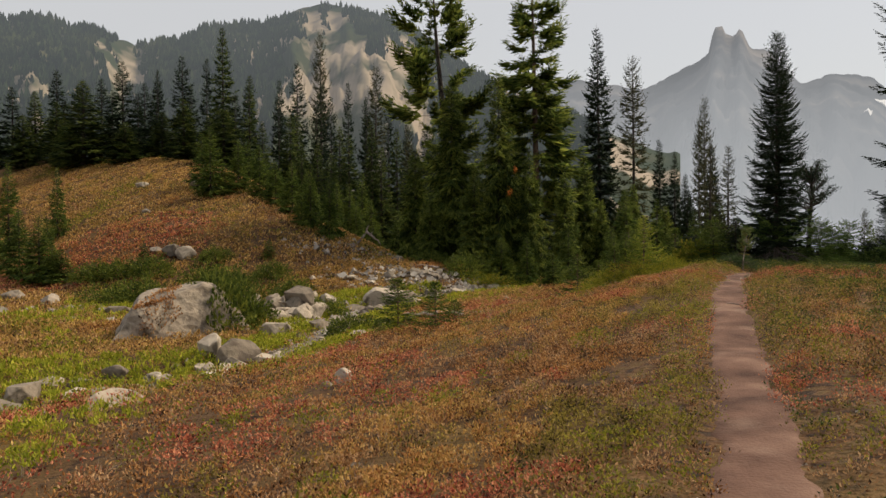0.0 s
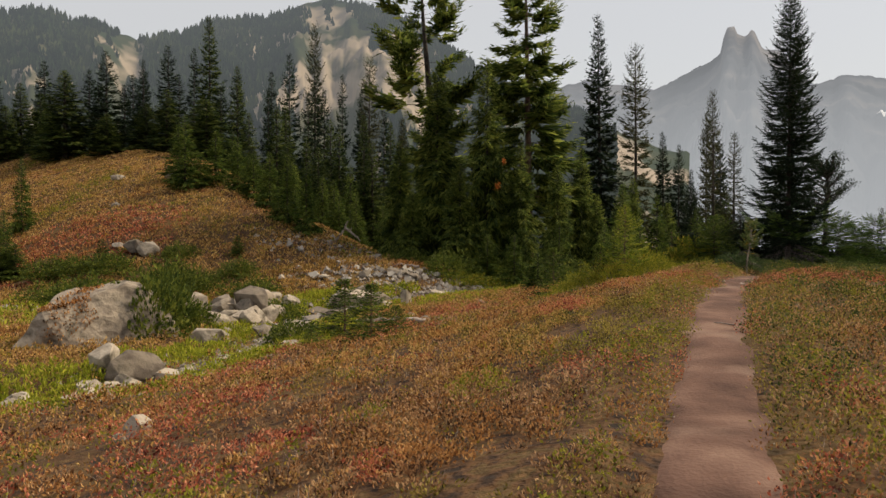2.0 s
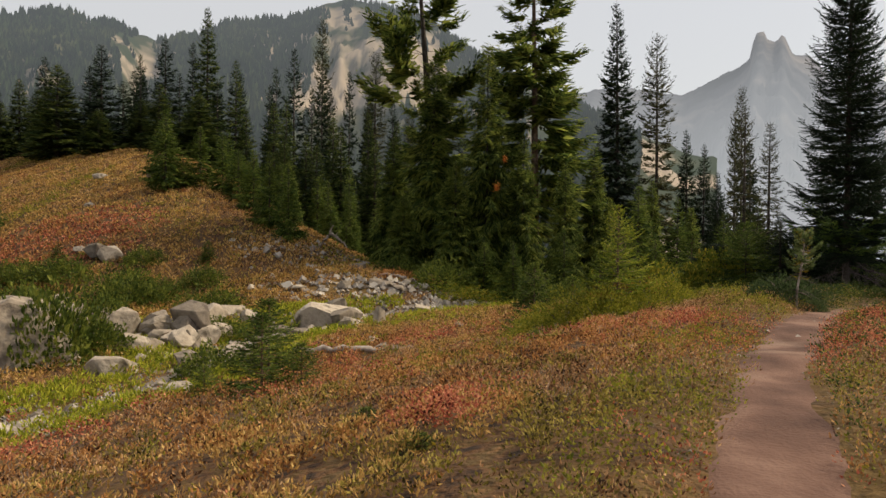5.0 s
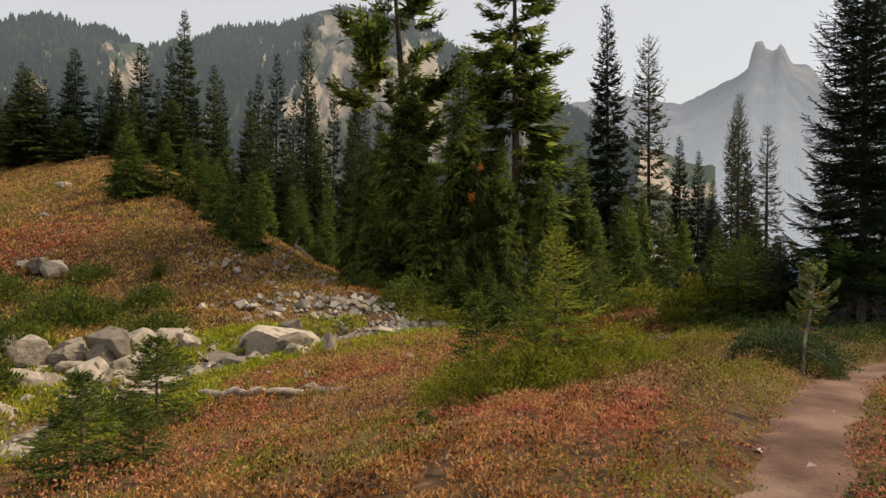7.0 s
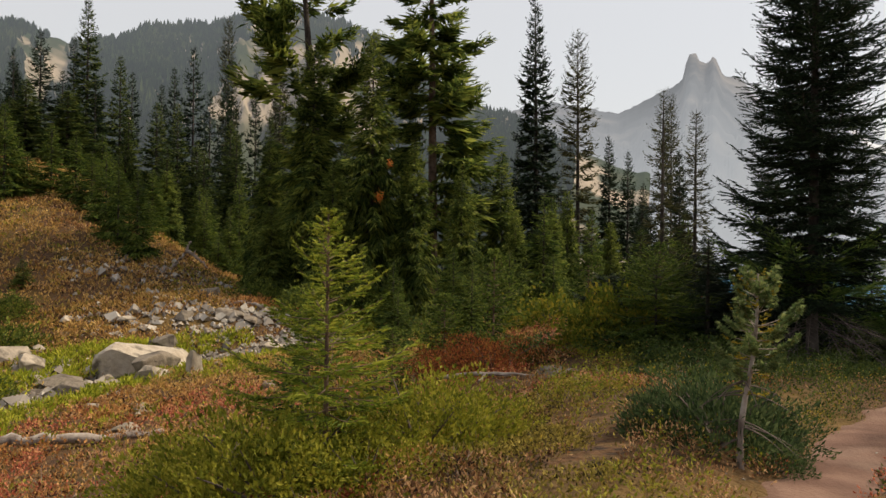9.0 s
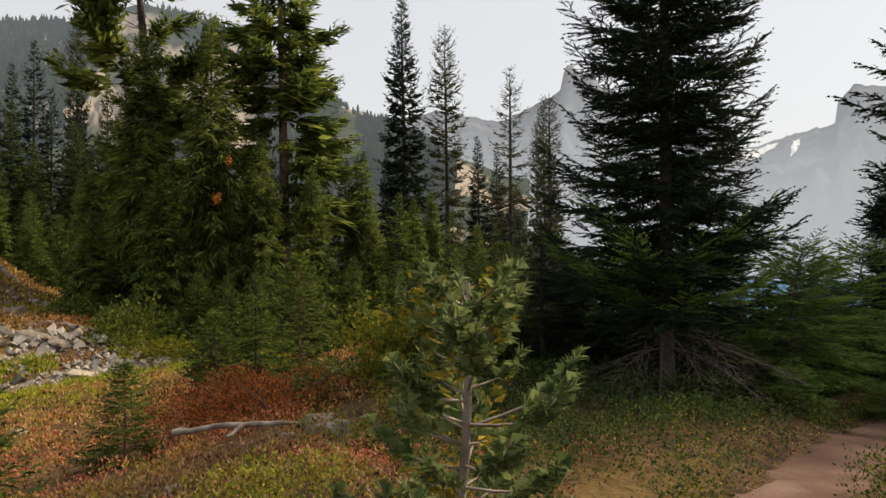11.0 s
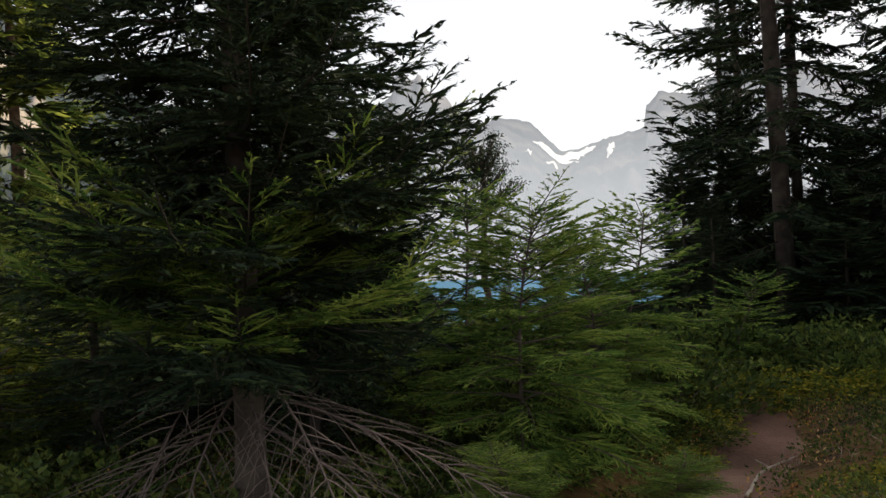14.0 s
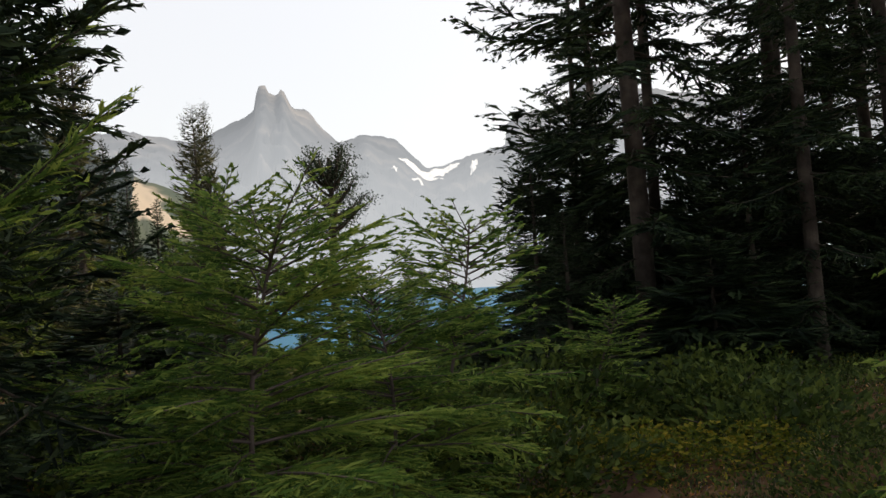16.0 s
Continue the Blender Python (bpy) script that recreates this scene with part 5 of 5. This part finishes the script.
def deadwood(name, shapes, label, x, y, lift=0.0, turn=0.0, material=None):
    """A bleached log or snag: one part for each stick."""
    log = empty(name, x, y, ground_at(x, y) + lift, turn)
    for k, (points, radius, end) in enumerate(shapes):
        part("trunk" if k == 0 else "root" if k % 2 else "stub", mesh_of("stick", *crooked(points, radius, end, 8, k + int(x * 10) % 97), material or DEADWOOD, True), log)
    return tagged(log, label, "dead wood")


deadwood("dead_snag", [([(-0.9, -0.4, 0.0), (-0.7, -0.3, 0.7), (-0.3, -0.1, 1.25), (0.05, 0, 1.75)], 0.09, 0.8), ([(0.0, 0, 1.7), (0.35, 0.1, 1.5), (0.7, 0.1, 1.2), (0.95, 0.1, 0.9)], 0.10, 0.3), ([(0.0, 0, 1.7), (0.1, 0.0, 2.0), (0.2, 0.1, 2.15)], 0.07, 0.4), ([(0.3, 0.1, 1.5), (0.45, 0.0, 1.75)], 0.05, 0.3)], "bleached crooked snag lying on the heath slope", -5.3, 51.0, -0.6)
deadwood("dead_log", [([(-1.15, 0.15, 0.05), (-0.5, 0.0, 0.10), (0.2, -0.05, 0.08), (0.9, 0.05, 0.10), (1.3, 0.0, 0.05)], 0.032, 0.5), ([(0.9, 0.05, 0.1), (1.15, -0.18, 0.06), (1.3, -0.32, 0.02)], 0.06, 0.3), ([(-0.5, 0.0, 0.1), (-0.7, -0.25, 0.05)], 0.03, 0.4), ([(0.4, -0.1, 0.05), (0.9, -0.2, 0.06), (1.5, -0.22, 0.03)], 0.04, 0.5), ([(-0.2, -0.3, 0.03), (0.5, -0.38, 0.05), (1.0, -0.42, 0.02)], 0.022, 0.4)], "bleached splintered log before a red heather mound", 7.0, 25.3, -0.02, 12)
deadwood("dead_log", [([(-1.9, 0.3, 0.05), (-0.8, 0.0, 0.12), (0.5, -0.1, 0.1), (1.8, 0.1, 0.05)], 0.10, 0.6), ([(0.5, -0.1, 0.1), (0.9, -0.4, 0.15)], 0.04, 0.4)], "grey weathered log along the creek bank", 0.4, 27.5, 0.0, 20)
deadwood("dead_log", [([(-1.0, 0.0, 0.05), (0.0, 0.1, 0.2), (1.1, 0.0, 0.12)], 0.11, 0.6), ([(0.0, 0.1, 0.2), (0.3, 0.4, 0.35)], 0.05, 0.4)], "short bleached log among rubble", -1.4, 45.3, 0.0, -25)
deadwood("dead_branch", [([(-0.42, 0.0, 0.02), (0.0, 0.04, 0.035), (0.45, -0.03, 0.02)], 0.011, 0.4), ([(0.1, 0.03, 0.03), (0.28, 0.16, 0.02)], 0.006, 0.4)], "thin pale stick lying on the trail", 12.9, 23.75, 0.02, 30)
deadwood("dead_branch", [([(-0.12, 0.0, 0.01), (0.0, 0.02, 0.015), (0.13, 0.0, 0.01)], 0.008, 0.4)], "short pale stick lying on the trail", 4.05, 10.9, 0.02, 120)

# ---- heath, grass and low shrubs: uncounted cover ----
def cover_plan(seed):
    """Places for plants, thinning out away from the trail: plan, distance from the trail."""
    r = np.random.default_rng(seed)
    bands = [(0.0, 2.5, 230, (-4, 20, -3, 29)), (2.5, 6.0, 110, (-8, 22, -4, 32)), (6.0, 14.0, 46, (-16, 20, -6, 42)), (14.0, 30.0, 27, (-32, 14, 4, 58)), (14.0, 30.0, 6, (14, 38, -14, 30)), (30.0, 90.0, 10, (-60, 8, 22, 98))]
    out = []
    for lo, hi, density, (x0, x1, y0, y1) in bands:
        n = int(density * (x1 - x0) * (y1 - y0))
        x, y = r.uniform(x0, x1, n), r.uniform(y0, y1, n)
        d = off_line(x, y, TRAIL_LINE[::3])
        keep = (d >= lo) & (d < hi)
        out.append(np.stack([x[keep], y[keep], d[keep]], 1))
    return np.concatenate(out)


places = cover_plan(71)
cx, cy, cd = places.T
exact = off_line(cx, cy, TRAIL_LINE)
creek_off = off_line(cx, cy, CREEK_LINE)
side = 0.34 * cy - 0.94 * cx
r = np.random.default_rng(72)
jit = r.uniform(-1, 1, len(cx))
patch = 1.2 * value_noise(cx, cy, 2.6, 81) + 0.7 * value_noise(cx, cy, 0.7, 82) + 0.3 * jit
wide = value_noise(cx, cy, 7.0, 83) + 0.4 * value_noise(cx, cy, 2.0, 84) + 0.2 * r.uniform(-1, 1, len(cx))
trail_edge = 0.24 + 0.06 * value_noise(cx, cy, 0.6, 85) + 0.05 * r.uniform(-1, 1, len(cx))
open_ground = (exact > trail_edge) & (creek_off > 0.75 + 0.35 * jit)
bare_soil = (np.hypot(cx - 7.3, (cy - 25.2) * 1.3) < 0.9 + 0.3 * jit) | (np.hypot((cx + 1.5) / 4, (cy - 43.8) / 1.6) < 0.8 + 0.3 * jit)
open_ground &= ~bare_soil
clump = value_noise(cx, cy, 0.22, 86) + 0.7 * value_noise(cx, cy, 0.5, 87)
open_ground &= (clump > -0.42 + 0.3 * r.uniform(-1, 1, len(cx))) | (cd > 12)
wet = np.exp(-((creek_off - 1.2) / 1.2) ** 2) * (side > 6.5) * (cy < 46)
for gx, gy, gr in [(-5.1, 8.9, 0.6), (-5.5, 11.4, 0.8), (-8.4, 19.8, 1.3), (-10.5, 19.3, 1.4), (-4.2, 39.5, 2.0), (-5.5, 32.7, 2.0), (-3.9, 34.8, 1.2), (-2.6, 27.0, 1.4), (-7.0, 17.0, 0.9)]:
    wet = np.maximum(wet, 0.95 * np.exp(-(((cx - gx) ** 2 + (cy - gy) ** 2) / (1.3 * gr) ** 2)))
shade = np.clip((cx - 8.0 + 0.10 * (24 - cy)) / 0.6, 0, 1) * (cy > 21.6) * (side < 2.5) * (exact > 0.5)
beside = np.exp(-((exact - 0.45) / 0.45) ** 2)

kind = np.full(len(cx), 2)  # brown
kind[patch > 0.12] = 1  # rust
kind[(patch < -0.5)] = 3  # olive
kind[(wide > 0.45) & (cd < 14) & (patch > -0.35)] = 0  # red
sprig = value_noise(cx, cy, 0.42, 88) + 0.5 * value_noise(cx, cy, 3.0, 89)
blush = value_noise(cx, cy, 1.3, 90) + 0.5 * value_noise(cx, cy, 0.5, 91)
kind[(blush > 0.58) & (cd < 14) & (jit > -0.5)] = 0
kind[(sprig > 0.68) & (jit > -0.3)] = 4  # green leaves
far_mix = value_noise(cx, cy, 4.0, 93) + 0.7 * r.uniform(-1, 1, len(cx))
# golden grass on the far slope carries part of the sunlight in its colour
kind[(cd > 14) & (far_mix < 0.7)] = 8
kind[(cd > 14) & (far_mix < 0.1)] = 2
kind[(cd > 14) & (far_mix < -0.15)] = 8
kind[(cd > 14) & (far_mix < -0.6)] = 3
kind[(cd > 14) & (far_mix < -0.95)] = 4
blaze = ((cx + 23) / 7) ** 2 + ((cy - 51) / 5) ** 2 < 1 + 0.5 * jit
kind[blaze] = np.where(jit[blaze] < 0.0, 1, 0)
kind[(beside > 0.5) & (jit > 0.3)] = 4
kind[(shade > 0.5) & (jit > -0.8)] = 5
glade = ((cx - 7.9) / 1.1) ** 2 + ((cy - 24.0) / 1.9) ** 2 < 1 + 0.4 * jit
kind[glade & (shade < 0.5)] = np.where(jit[glade & (shade < 0.5)] < 0.1, 4, np.where(jit[glade & (shade < 0.5)] < 0.6, 3, 1))
upper = cx > np.interp(cy, TRAIL_LINE[:, 1], TRAIL_LINE[:, 0])  # the upper side of the trail, its shade put in by darker kinds
dice = r.uniform(0, 1, len(cx))
kind[upper & (cy < 21) & (dice > 0.72) & (sprig > -0.2)] = 5
kind[upper & (cy < 21) & (dice < 0.3)] = 3
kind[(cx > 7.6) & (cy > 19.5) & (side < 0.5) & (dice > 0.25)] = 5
kind[upper & (cy < 21) & (kind == 1) & (dice < 0.6)] = 2
kind[upper & (cy < 21) & (blush > 0.35) & (dice < 0.6)] = 0
kind[(wet > 0.4) & (jit > -0.6)] = 6
kind[(r.uniform(0, 1, len(cx)) > 0.975)] = 7
far_bank = (side > 9.5) & (cy < 42) & (wide < 0.1) & (jit > 0.45)
kind[far_bank] = 6
kind[(side > 10.0) & (cy < 29) & (jit > 0.3) & (wide < 0.0)] = 6
kind[(kind == 6) & (r.uniform(0, 1, len(cx)) > 0.72)] = 4


# lighter and redder kinds put the lower side's sunlight into the cover
sun_toned = (side > 1.2) & (kind == 3) & (cd < 14)
kind[sun_toned] = np.where(jit[sun_toned] < -0.1, 8, 1)
kind[(side > 1.2) & (kind == 2) & (cd < 14) & (blush > 0.2)] = 0
kind[(side > 1.2) & (kind == 1) & (cd < 14) & (sprig < -0.35)] = 3


def carpet(name, pick, material, label, blade_n, length, ratio, lean, seed, grow=1.0):
    """One cover of many small sprigs at the picked places, finer and fuller towards the trail."""
    r = np.random.default_rng(seed)
    x, y, d = cx[pick], cy[pick], cd[pick]
    own = np.repeat(np.arange(len(x)), np.where(d < 3.5, int(blade_n * 1.9), blade_n))
    n = len(own)
    size = np.clip(0.48 + d * 0.095, 0.5, 3.6)
    spread = 0.085 * np.maximum(size, 0.8)[own] * r.uniform(0, 1, n) ** 0.6
    a = r.uniform(0, 2 * np.pi, n)
    px, py = x[own] + np.cos(a) * spread, y[own] + np.sin(a) * spread
    tuft_h = (0.11 + 0.085 * value_noise(x, y, 0.22, 86) + 0.07 * value_noise(x, y, 0.5, 87) + 0.06 * value_noise(x, y, 1.7, 92))[own] * np.clip(size[own], 0.85, 1.35) * grow
    pz = land(px, py) + np.maximum(tuft_h, 0.02) * r.uniform(0.0, 1.0, n) ** 0.8
    at = np.stack([px, py, pz], 1)
    way = unit(np.stack([np.cos(a) * lean, np.sin(a) * lean, np.full(n, 1.0)], 1) + r.normal(0, 0.45, (n, 3)))
    ln = length * size[own] * r.uniform(0.6, 1.35, n)
    v, f = blades(at, way, np.stack([np.cos(a), np.sin(a), np.full(n, 0.2)], 1) + r.normal(0, 0.4, (n, 3)), ln, ln * ratio)
    return tagged(new(name, mesh_of(name, v, f, material)), label, "ground cover", kind="stuff")


carpet("red_huckleberry", open_ground & (kind == 0), LEAF_RED, "red autumn huckleberry leaves covering the heath", 9, 0.037, 0.6, 1.1, 201)
carpet("rust_heather", open_ground & (kind == 1), LEAF_RUST, "rust-coloured low heather covering the heath", 9, 0.042, 0.5, 0.8, 202)
carpet("brown_heath", open_ground & (kind == 2), LEAF_BROWN, "dry brown heath sprigs covering the ground", 9, 0.045, 0.42, 0.8, 203)
carpet("olive_heath", open_ground & (kind == 3), LEAF_OLIVE, "olive green heath sprigs covering the ground", 9, 0.04, 0.5, 0.8, 204)
carpet("golden_grass", open_ground & (kind == 8), LEAF_TAN, "dry golden grass with sunlight in its colour on the heath slopes", 9, 0.045, 0.4, 0.7, 209)
carpet("green_huckleberry", open_ground & (kind == 4), LEAF_GREEN, "green huckleberry leaves beside the trail", 8, 0.04, 0.55, 1.0, 205, 1.4)
carpet("shade_cover", open_ground & (kind == 5), LEAF_DEEP, "dark green leafy cover under the firs, and as shade on the upper side", 7, 0.044, 0.55, 1.1, 206, 1.5)
carpet("creek_grass", open_ground & (kind == 6), GRASS, "bright green grass along the creek", 15, 0.07, 0.3, 0.5, 207)
twiggy = open_ground & (cd < 7) & (r.uniform(0, 1, len(cx)) > 0.9) & (value_noise(cx, cy, 1.1, 95) > -0.1)
carpet("dead_sprigs", twiggy, TWIG_PALE, "pale bare dead sprigs standing in the heath", 5, 0.13, 0.035, 0.5, 210)
carpet("yellow_leaves", open_ground & (kind == 7), LEAF_YELLOW, "scattered yellow autumn leaves on low shrubs", 6, 0.042, 0.5, 1.0, 208, 1.4)
